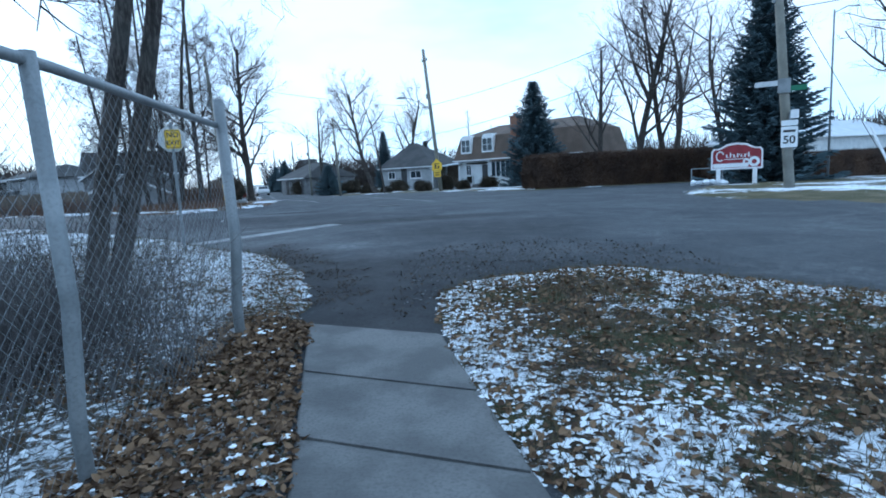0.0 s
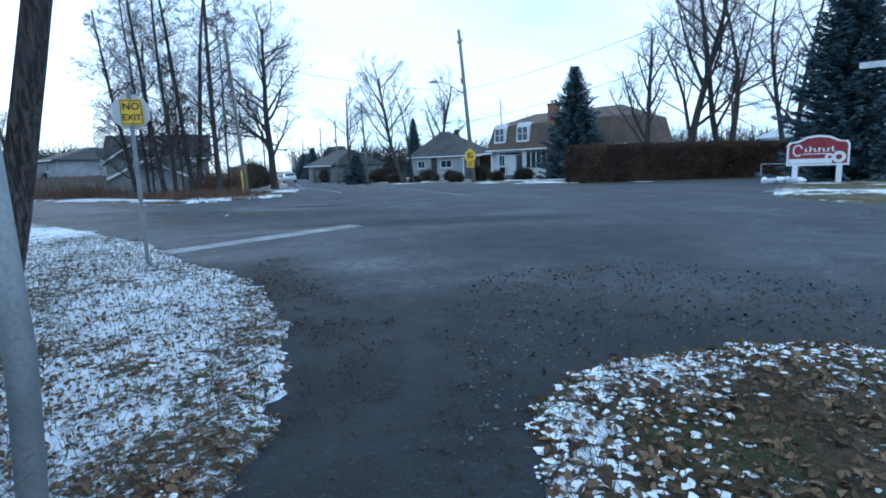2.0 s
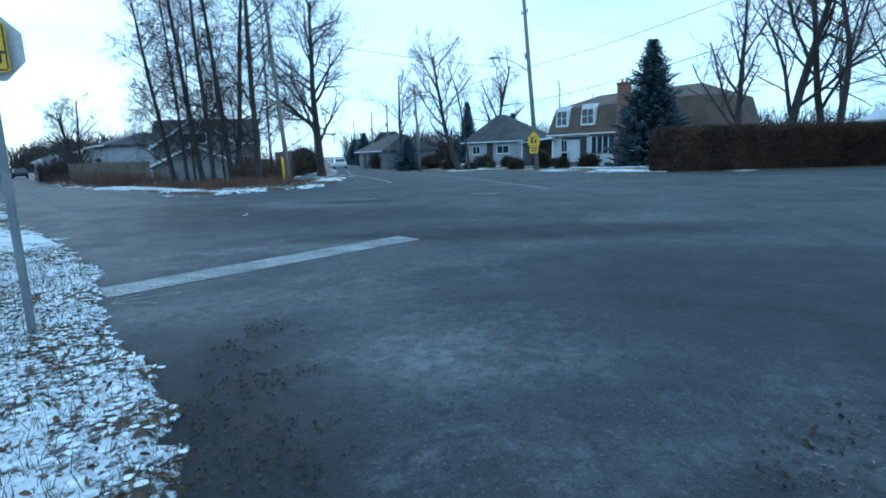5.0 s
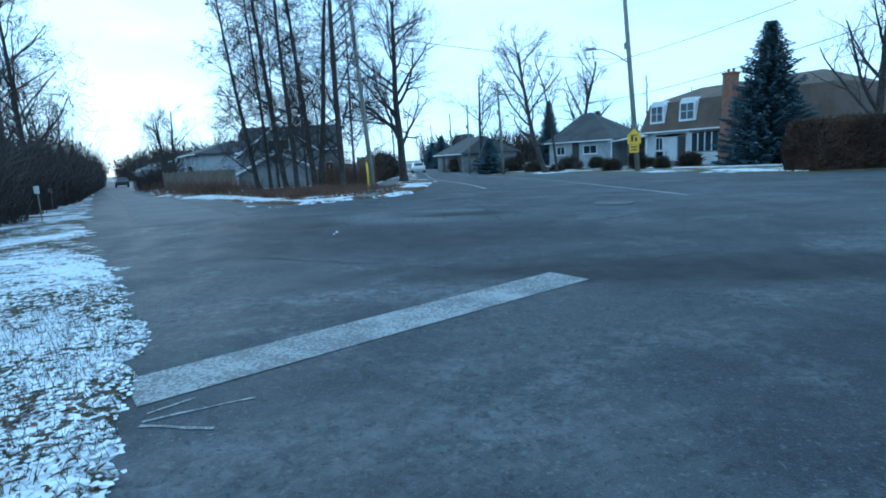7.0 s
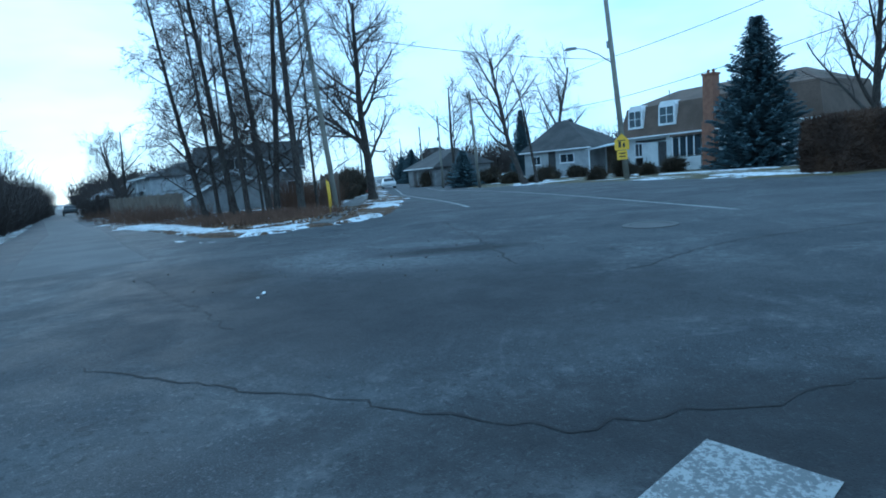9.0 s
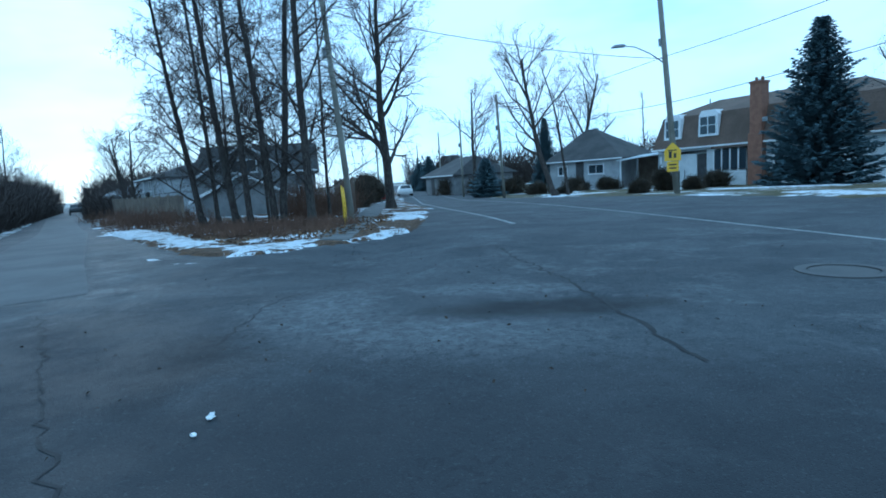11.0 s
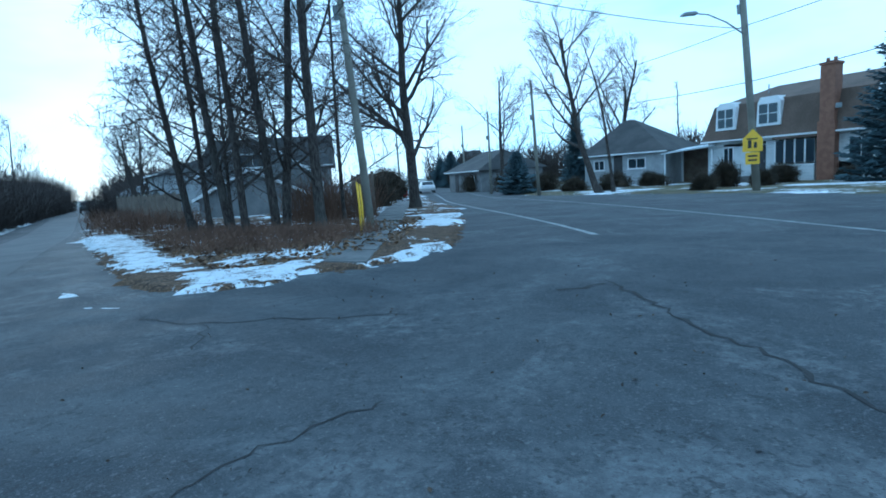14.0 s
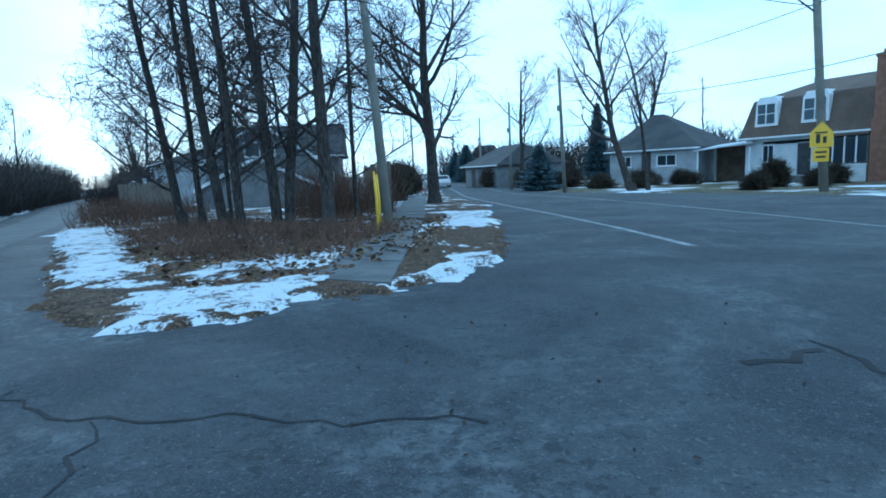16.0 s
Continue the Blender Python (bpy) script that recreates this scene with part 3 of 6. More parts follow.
def paper_scrap(x, y, size, seed):
    rnd = random.Random(seed)
    bm = bmesh.new()
    bmesh.ops.create_icosphere(bm, subdivisions=2, radius=1)
    for v in bm.verts:
        k = 1 + 0.7 * noise.noise(v.co * 2.4 + Vector((seed, 0, 0)))
        v.co = Vector((v.co.x * size * k, v.co.y * size * 0.6 * k, (v.co.z + 0.8) * size * 0.35 * k))
    th = thing("paper_scrap", at(x, y, 0.0, rnd.uniform(0, 180)), "crumpled white scrap of paper on the asphalt", "litter")
    part("paper", bm, M_WHITE, th)


for k, (x, y) in enumerate(((-7.11, 17.83), (-7.06, 17.61))):
    paper_scrap(x, y, 0.04 - 0.015 * k, 5 + k)


# pavement slabs, each a piece
def slab_mesh(corners, name="slab"):
    bm = bmesh.new()
    top = [bm.verts.new(c) for c in corners]
    low = [bm.verts.new((c[0], c[1], c[2] - 0.12)) for c in corners]
    bm.faces.new(top)
    for k in range(4):
        bm.faces.new((top[k], low[k], low[(k + 1) % 4], top[(k + 1) % 4]))
    bmesh.ops.bevel(bm, geom=[e for e in bm.edges if all(v in top for v in e.verts)], offset=0.012, segments=2, affect="EDGES")
    bmesh.ops.recalc_face_normals(bm, faces=bm.faces)
    return bm


def pavement(name, left, right, lengths, label, z=0.03, seed=3):
    """Slabs in a row between two edges; the edges run from the far end back."""
    rnd = random.Random(seed)
    base = thing(name, pose(0, 0, 0), label, "pavement", kind="structure")
    (lx, ly), (lx2, ly2) = left
    (rx, ry), (rx2, ry2) = right
    total = math.hypot(lx2 - lx, ly2 - ly)
    s = 0.0
    for n in lengths:
        a, b = s / total, (s + n - 0.014) / total
        tilt = [rnd.uniform(-0.006, 0.006) for _ in range(4)]
        quad = [(lx + (lx2 - lx) * a, ly + (ly2 - ly) * a), (lx + (lx2 - lx) * b, ly + (ly2 - ly) * b), (rx + (rx2 - rx) * b, ry + (ry2 - ry) * b), (rx + (rx2 - rx) * a, ry + (ry2 - ry) * a)]
        part("slab", slab_mesh([(x, y, float(gz(x, y)) + z + t) for (x, y), t in zip(quad, tilt)]), M_CONCRETE, base)
        s += n
    return base


pavement("pavement_1", ((-1.19, 4.6), (1.35, -8.0)), ((-0.05, 4.1), (2.3, -8.0)), [1.2, 0.91] + [1.0] * 9, "grey concrete pavement slabs with open joints")
pavement("pavement_2", ((-11.25, 27.1), (-14.0, 35.9)), ((-10.15, 26.9), (-12.7, 35.6)), [1.5] * 6, "grey concrete pavement leading past the trees", 0.075)
pavement("pavement_3", ((-14.0, 35.95), (-22.8, 62)), ((-12.75, 35.65), (-21.4, 61.6)), [1.6] * 17, "grey concrete pavement along the road", 0.085)


# ---- trees and plants ----
def limb(rnd, start, way, length, r0, r1, segs, wander, lift):
    """Points and radii of one bent limb."""
    pts, d = [start.copy()], way.normalized()
    for _ in range(segs):
        d = (d + Vector((rnd.gauss(0, wander), rnd.gauss(0, wander), rnd.gauss(0, wander * 0.6) + lift))).normalized()
        pts.append(pts[-1] + d * (length / segs))
    return pts, [r0 + (r1 - r0) * k / segs for k in range(segs + 1)], d


def bare_tree(seed, height, r, stems=1, fork=0.3, spread=0.9, counts=(9, 6, 6, 4), droop=0.0, lean=(0, 0), narrow=1.0, split=0.16, ratio=0.42, sway=0.04):
    """Meshes of a leafless tree: (trunk and limbs), (twigs)."""
    rnd = random.Random(seed)
    tv, tf, cv, cf = [], [], [], []

    def grow(start, way, length, r0, level):
        top = level == len(counts)
        segs = (9, 7, 5, 3, 2)[min(level, 4)]
        r1 = r0 * (0.28 if level == 0 else 0.3)
        pts, rad, _ = limb(rnd, start, way, length, r0, r1, segs, (sway, 0.1, 0.15, 0.2, 0.22)[min(level, 4)],
                           (0.03, 0.05 - droop * 0.05, 0.05 - droop * 0.12, 0.03 - droop * 0.22, -0.02 - droop * 0.35)[min(level, 4)])
        v, f = (tv, tf) if level < 2 else (cv, cf)
        tube_data(pts, rad, (9, 6, 5, 3, 3)[min(level, 4)], v, f)
        if top:
            return
        n = counts[level]
        first = fork if level == 0 else 0.22
        for k in range(n):
            u = first + (0.98 - first) * (k + rnd.random() * 0.8) / n
            i = min(int(u * segs), segs - 1)
            w = u * segs - i
            p = pts[i].lerp(pts[i + 1], w)
            d = (pts[i + 1] - pts[i]).normalized()
            side = d.orthogonal().normalized()
            side.rotate(Matrix.Rotation(rnd.random() * 6.283, 3, d))
            open_ = rnd.uniform(0.6, 1.05) * spread
            nd = (d * math.cos(open_) + side * math.sin(open_)).normalized()
            if level == 0:
                ln = height * rnd.uniform(0.34, 0.5) * (1.12 - 0.75 * (u - first)) * narrow
            else:
                ln = length * rnd.uniform(0.38, 0.6) * (1.15 - 0.5 * u)
            grow(p, nd, ln, max(rad[i] * rnd.uniform(0.8, 1.2) * (ratio if level == 0 else 0.45), 0.0055 + 0.0022 * (3 - level)), level + 1)

    for s in range(stems):
        a = 6.283 * s / stems + rnd.random()
        off = 0.0 if stems == 1 else r * 0.7
        way = Vector((lean[0] + (split * math.cos(a) if stems > 1 else 0), lean[1] + (split * math.sin(a) if stems > 1 else 0), 1))
        base = Vector((off * math.cos(a), off * math.sin(a), -0.25))
        grow(base, way, height * (1 - 0.08 * s) * 0.93, r * (1 if stems == 1 else 0.75), 0)
    if stems == 1:
        fv, ff = [], []
        tube_data([Vector((0, 0, -0.25)), Vector((0, 0, 0.05)), Vector((lean[0] * 0.4, lean[1] * 0.4, 0.5))], [r * 1.5, r * 1.3, r * 1.0], 9, fv, ff)
        b = len(tv)
        tv += fv
        tf += [tuple(i + b for i in f) for f in ff]
    return (tv, tf), (cv, cf)


def plant_tree(x, y, label, seed, height, r, group="", bark=None, **kw):
    (tv, tf), (cv, cf) = bare_tree(seed, height, r, **kw)
    th = thing("bare_tree", at(x, y), label, "tree", group)
    mesh_ob("trunk", tv, tf, bark or M_BARK, th, smooth=True)
    mesh_ob("crown", cv, cf, M_TWIG, th, "bare dark twigs")
    return th


# the row of tall thin trees on the corner
CORNER = "tall trees on the corner"


def corner_tree(x, y, label, seed, height, r, n=25, lean=(0, 0), narrow=0.5, stems=1, fork=0.1):
    plant_tree(x, y, label, seed, height, r, CORNER, lean=lean, fork=fork, droop=0.5, narrow=narrow, counts=(n, 8, 7, 4), ratio=0.33, sway=0.018, spread=1.15, stems=stems, split=0.06)


corner_tree(-20.2, 35.0, "leaning bare tree with many fine twigs", 11, 12, 0.14, lean=(-0.1, 0.02), narrow=0.46)
corner_tree(-19.4, 34.9, "thin straight bare tree in dry brush", 12, 14, 0.1, narrow=0.46)
corner_tree(-17.9, 34.0, "tall bare tree leaning over the side road", 13, 15.5, 0.145, lean=(-0.09, 0.0))
corner_tree(-17.0, 33.5, "tall straight bare tree with dark bark", 14, 16, 0.125, narrow=0.42)
corner_tree(-16.2, 34.2, "bare tree with two stems from one base", 15, 15.5, 0.2, 15, narrow=0.46, stems=2)
corner_tree(-14.45, 33.5, "thick straight bare tree beside the leaning pole", 16, 16, 0.165, lean=(0.01, 0), narrow=0.5)
corner_tree(-21.2, 38.5, "thin bare tree behind the others", 17, 12, 0.08)
corner_tree(-18.6, 37.4, "thin bare sapling among tall trees", 18, 11, 0.065, fork=0.12)
corner_tree(-15.4, 37.0, "thin bare tree deep in the corner", 19, 13, 0.075, fork=0.12)
# single trees
plant_tree(-15.8, 46.2, "broad bare maple beside the pavement", 21, 13.5, 0.3, fork=0.19, spread=1.1, counts=(20, 10, 8, 5), narrow=0.85, ratio=0.5, sway=0.03)
plant_tree(-6.6, 56.6, "bare tree leaning steeply over the lawn", 22, 11.5, 0.24, fork=0.3, counts=(13, 8, 7, 5), lean=(-0.33, 0), ratio=0.55)
plant_tree(-5.7, 56.9, "slender upright bare tree beside a leaning one", 34, 10.5, 0.12, fork=0.35, counts=(9, 6, 5, 4), narrow=0.5)
plant_tree(7.6, 127, "distant narrow poplar behind the houses", 35, 17.5, 0.2, fork=0.25, counts=(16, 6, 5), narrow=0.2)
plant_tree(-4.5, 84, "round bare tree beside a bungalow", 23, 14.5, 0.3, fork=0.22, spread=1.0, counts=(13, 8, 7, 5), ratio=0.5)
plant_tree(-16.5, 78, "bare garden tree behind the road", 24, 12.5, 0.25, fork=0.22, spread=1.0, counts=(12, 8, 7, 4))
plant_tree(17.5, 49, "large bare tree rising behind the hedge", 25, 17, 0.36, fork=0.2, spread=0.95, counts=(13, 8, 7, 5), ratio=0.5)
plant_tree(21.5, 50.5, "large bare tree with many upright limbs", 26, 18.5, 0.4, stems=2, fork=0.22, spread=0.95, counts=(10, 8, 7, 5), ratio=0.5)
plant_tree(27.5, 52, "large bare tree beyond the hedge", 27, 18, 0.34, stems=2, fork=0.22, spread=0.95, counts=(10, 8, 7, 4), ratio=0.5)
plant_tree(14.5, 50, "bare tree with low spreading limbs", 28, 13, 0.28, fork=0.2, spread=1.0, counts=(11, 8, 6, 4), ratio=0.5)
plant_tree(31, 36, "wide bare tree beside the car park", 29, 15, 0.32, fork=0.22, spread=1.0, counts=(12, 8, 6, 4), ratio=0.5)
plant_tree(-58, 71, "rounded bare tree beside the side road", 30, 11, 0.3, stems=3, fork=0.12, spread=0.9, counts=(10, 8, 7, 5))
# trees beside the fence
NEAR = "trees behind the wire fence"
plant_tree(-4.4, 6.9, "rough-barked tree with two trunks behind the fence", 41, 12, 0.165, NEAR, stems=2, split=0.04, fork=0.34, droop=0.4, lean=(0.26, 0.0), counts=(9, 6, 5, 4))
plant_tree(-4.1, 3.7, "thin bent tree behind the wire fence", 42, 7, 0.08, NEAR, fork=0.3, droop=0.3, lean=(0.05, 0.0), counts=(8, 5, 5, 3))
plant_tree(-3.1, 2.2, "crooked sapling against the wire fence", 43, 5, 0.05, NEAR, fork=0.2, droop=0.3, counts=(8, 5, 5, 3))


def spruce(x, y, label, height, radius, seed, low=0.25):
    rnd = random.Random(seed)
    th = thing("spruce", at(x, y), label, "spruce tree")
    tube("trunk", [(0, 0, -0.3), (0, 0, height * 0.5), (0, 0, height * 0.97)], [0.2, 0.11, 0.015], 8, M_BARK, th)
    vs, fs = [], []

    def tuft(p, d, ln, w):
        side = d.cross(Vector((0, 0, 1)))
        if side.length < 0.1:
            side = Vector((1, 0, 0))
        side = side.normalized() * w
        up = Vector((0, 0, w * 0.6))
        b = len(vs)
        vs.extend((p + side, p - side, p + up, p + d * ln))
        fs.extend(((b, b + 1, b + 3), (b + 1, b + 2, b + 3), (b + 2, b, b + 3)))

    z = low
    while z < height * 0.985:
        f = 1 - z / height
        reach = radius * (f ** 0.8) * (0.85 + 0.3 * rnd.random()) + 0.1
        n = max(7, int(8 + 12 * f))
        turn = rnd.random() * 6.28
        for k in range(n):
            a = turn + 6.283 * k / n + rnd.uniform(-0.2, 0.2)
            ln = reach * rnd.uniform(0.72, 1.08)
            out = Vector((math.cos(a), math.sin(a), 0))
            rise = 0.55 - 0.8 * f
            m = max(3, int(ln / 0.17))
            for j in range(m):
                u = (j + 0.6) / m
                p = out * (ln * u) + Vector((0, 0, z + ln * (rise * u - 0.12 * u + 0.28 * u * u * (0.4 + f))))
                size = (0.55 - 0.2 * u) * (0.6 + 0.6 * f)
                for s in (-1, -0.4, 0.4, 1):
                    b = a + s * rnd.uniform(0.5, 1.0)
                    d = Vector((math.cos(b), math.sin(b), rnd.uniform(-0.35, 0.35))).normalized()
                    tuft(p + Vector((0, 0, rnd.uniform(-0.06, 0.06))), d, size * rnd.uniform(0.7, 1.2), size * 0.3)
        z += 0.15 + 0.22 * f
    tuft(Vector((0, 0, height * 0.94)), Vector((0, 0, 1)), height * 0.07, 0.06)
    mesh_ob("crown", vs, fs, M_NEEDLES, th, "dense blue-green needles")
    return th


spruce(9.3, 53.4, "dense blue spruce beside the brown-roofed house", 10.0, 3.6, 51)
spruce(19.7, 33.2, "tall dark spruce behind the business sign", 13.0, 3.4, 52)
spruce(-13.4, 67, "small blue spruce beside the road", 3.6, 1.7, 53)
spruce(-9.5, 98, "distant dark spruce behind the bungalow", 10, 2.2, 54)
spruce(-2.2, 99, "distant dark spruce behind the carport", 8, 2.2, 55)
spruce(-30, 108, "distant dark spruce along the road", 6, 2.4, 56)
spruce(-33, 112, "dark conifer along the distant road", 5, 2.4, 57)


def spiky(rnd, vs, fs, p, d, ln, w):
    side = d.orthogonal().normalized()
    side.rotate(Matrix.Rotation(rnd.random() * 6.28, 3, d))
    other = d.cross(side)
    b = len(vs)
    vs.extend((p + side * w, p - side * w * 0.5 + other * w * 0.86, p - side * w * 0.5 - other * w * 0.86, p + d * ln))
    fs.extend(((b, b + 1, b + 3), (b + 1, b + 2, b + 3), (b + 2, b, b + 3)))


def shrub(name, x, y, sx, sy, sz, material, label, seed, turn=0.0, n=900, square=False, category="shrub"):
    """A bush: a lumpy core with a coat of short sprays."""
    rnd = random.Random(seed)
    th = thing(name, at(x, y, 0, turn), label, category)
    bm = bmesh.new()
    if square:
        box(bm, (-sx, -sy, -0.1), (sx, sy, sz * 0.97))
        bmesh.ops.subdivide_edges(bm, edges=bm.edges[:], cuts=22, use_grid_fill=True)
    else:
        bmesh.ops.create_icosphere(bm, subdivisions=3, radius=1)
        for v in bm.verts:
            v.co = Vector((v.co.x * sx * 0.5, v.co.y * sy * 0.5, max(v.co.z, -0.6) * sz * 0.3 + sz * 0.26))
    for v in bm.verts:
        v.co += Vector(noise.noise_vector(v.co * 1.7 + Vector((seed, 0, 0)))) * (0.12 if square else 0.3 * min(sx, sy))
    bm.normal_update()
    vs, fs = [], []
    faces = list(bm.faces)
    areas = [f.calc_area() for f in faces]
    for f in rnd.choices(faces, areas, k=n):
        a, b = rnd.random(), rnd.random()
        if len(f.verts) == 4:
            p = f.verts[0].co.lerp(f.verts[1].co, a).lerp(f.verts[3].co.lerp(f.verts[2].co, a), b)
        else:
            p = f.verts[0].co.lerp(f.verts[1].co.lerp(f.verts[2].co, b), math.sqrt(a))
        if p.z < 0.02:
            continue
        d = (f.normal * 0.8 + Vector((rnd.gauss(0, 0.5), rnd.gauss(0, 0.5), rnd.gauss(0.35, 0.5)))).normalized()
        if not square:
            lump = 0.75 + 0.55 * noise.noise(Vector((f.normal.x, f.normal.y, f.normal.z)) * 2.2 + Vector((seed * 1.7, 0, 0)))
            mid = Vector((0, 0, sz * 0.3))
            p = mid + (p - mid) * rnd.uniform(0.7, 1.75) * lump
            p.z = max(p.z, 0.02)
        spiky(rnd, vs, fs, p, d, rnd.uniform(0.12, 0.34) * (1.0 if square else 1.5 + 0.35 * sz), rnd.uniform(0.012, 0.032))
    part("core", bm, material, th)
    mesh_ob("foliage", vs, fs, material, th)
    return th


hedge_turn = 26.9
hx, hy = math.cos(radians(hedge_turn)), math.sin(radians(hedge_turn))
shrub("hedge", 6.2 + hx * 9 - hy * 0.9, 34.5 + hy * 9 + hx * 0.9, 9.0, 0.85, 2.25, M_HEDGE, "long clipped brown cedar hedge along the driveway", 61, hedge_turn, 30000, True, "hedge")
shrub("hedge", 34, 45.5, 9.0, 0.9, 2.1, M_HEDGE, "clipped brown hedge at the back of the car park", 62, 10, 12000, True, "hedge")


# ---- houses ----
def wall_with_holes(bm, w, h, holes, t=0.2):
    """A wall in the plane y=0, x from 0 to w, going t deep, with rectangular openings (x0, z0, x1, z1)."""
    xs = sorted({0.0, w, *[v for o in holes for v in (o[0], o[2])]})
    zs = sorted({-0.9, h, *[v for o in holes for v in (o[1], o[3])]})
    for x0, x1 in zip(xs, xs[1:]):
        for z0, z1 in zip(zs, zs[1:]):
            if any(o[0] <= (x0 + x1) / 2 <= o[2] and o[1] <= (z0 + z1) / 2 <= o[3] for o in holes):
                continue
            box(bm, (x0, 0, z0), (x1, t, z1))
    bmesh.ops.remove_doubles(bm, verts=bm.verts[:], dist=0.001)
    inner = [f for f in bm.faces if all(len(e.link_faces) > 2 for e in f.edges)]
    bmesh.ops.delete(bm, geom=inner, context="FACES_ONLY")


def window(parent, x0, z0, x1, z1, y=0.0, panes=2, frame_mat=None, turn=None):
    """A window in the plane y: a frame, a sill and its panes, each on its own."""
    fm = frame_mat or M_WHITE
    w = new("window")
    w.parent = parent
    if turn is not None:
        w.matrix_local = turn
    part("window_frame", boxes(((x0, y - 0.05, z0), (x0 + 0.08, y + 0.1, z1)), ((x1 - 0.08, y - 0.05, z0), (x1, y + 0.1, z1)),
                               ((x0 + 0.08, y - 0.05, z1 - 0.08), (x1 - 0.08, y + 0.1, z1)), ((x0 + 0.08, y - 0.05, z0), (x1 - 0.08, y + 0.1, z0 + 0.08)), bevel=0.008), fm, w)
    part("sill", boxes(((x0 - 0.06, y - 0.12, z0 - 0.06), (x1 + 0.06, y + 0.05, z0 - 0.003)), bevel=0.01), fm, w)
    step = (x1 - x0 - 0.16) / panes
    for k in range(panes):
        a = x0 + 0.08 + k * step
        part("pane", boxes(((a + 0.02, y + 0.02, z0 + 0.08), (a + step - 0.02, y + 0.035, z1 - 0.08))), M_GLASS, w)
        if k:
            part("mullion", boxes(((a - 0.025, y - 0.02, z0 + 0.08), (a + 0.025, y + 0.06, z1 - 0.08)), bevel=0.005), fm, w)
    return w


def loft(bm, rings):
    """Faces between level rings of equal size, closed at the top."""
    rows = [[bm.verts.new(p) for p in r] for r in rings]
    n = len(rows[0])
    for a, b in zip(rows, rows[1:]):
        for k in range(n):
            bm.faces.new((a[k], a[(k + 1) % n], b[(k + 1) % n], b[k]))
    bm.faces.new(rows[-1])
    bm.faces.new(list(reversed(rows[0])))
    bmesh.ops.recalc_face_normals(bm, faces=bm.faces)


def rect(x0, y0, x1, y1, z):
    return [(x0, y0, z), (x1, y0, z), (x1, y1, z), (x0, y1, z)]


def plate(bm, outline, y0, y1):
    """A plate in the xz plane between y0 and y1."""
    a = [bm.verts.new((x, y0, z)) for x, z in outline]
    b = [bm.verts.new((x, y1, z)) for x, z in outline]
    bm.faces.new(a)
    bm.faces.new(b)
    n = len(a)
    for k in range(n):
        bm.faces.new((a[k], a[(k + 1) % n], b[(k + 1) % n], b[k]))
    bmesh.ops.recalc_face_normals(bm, faces=bm.faces)
    return bm


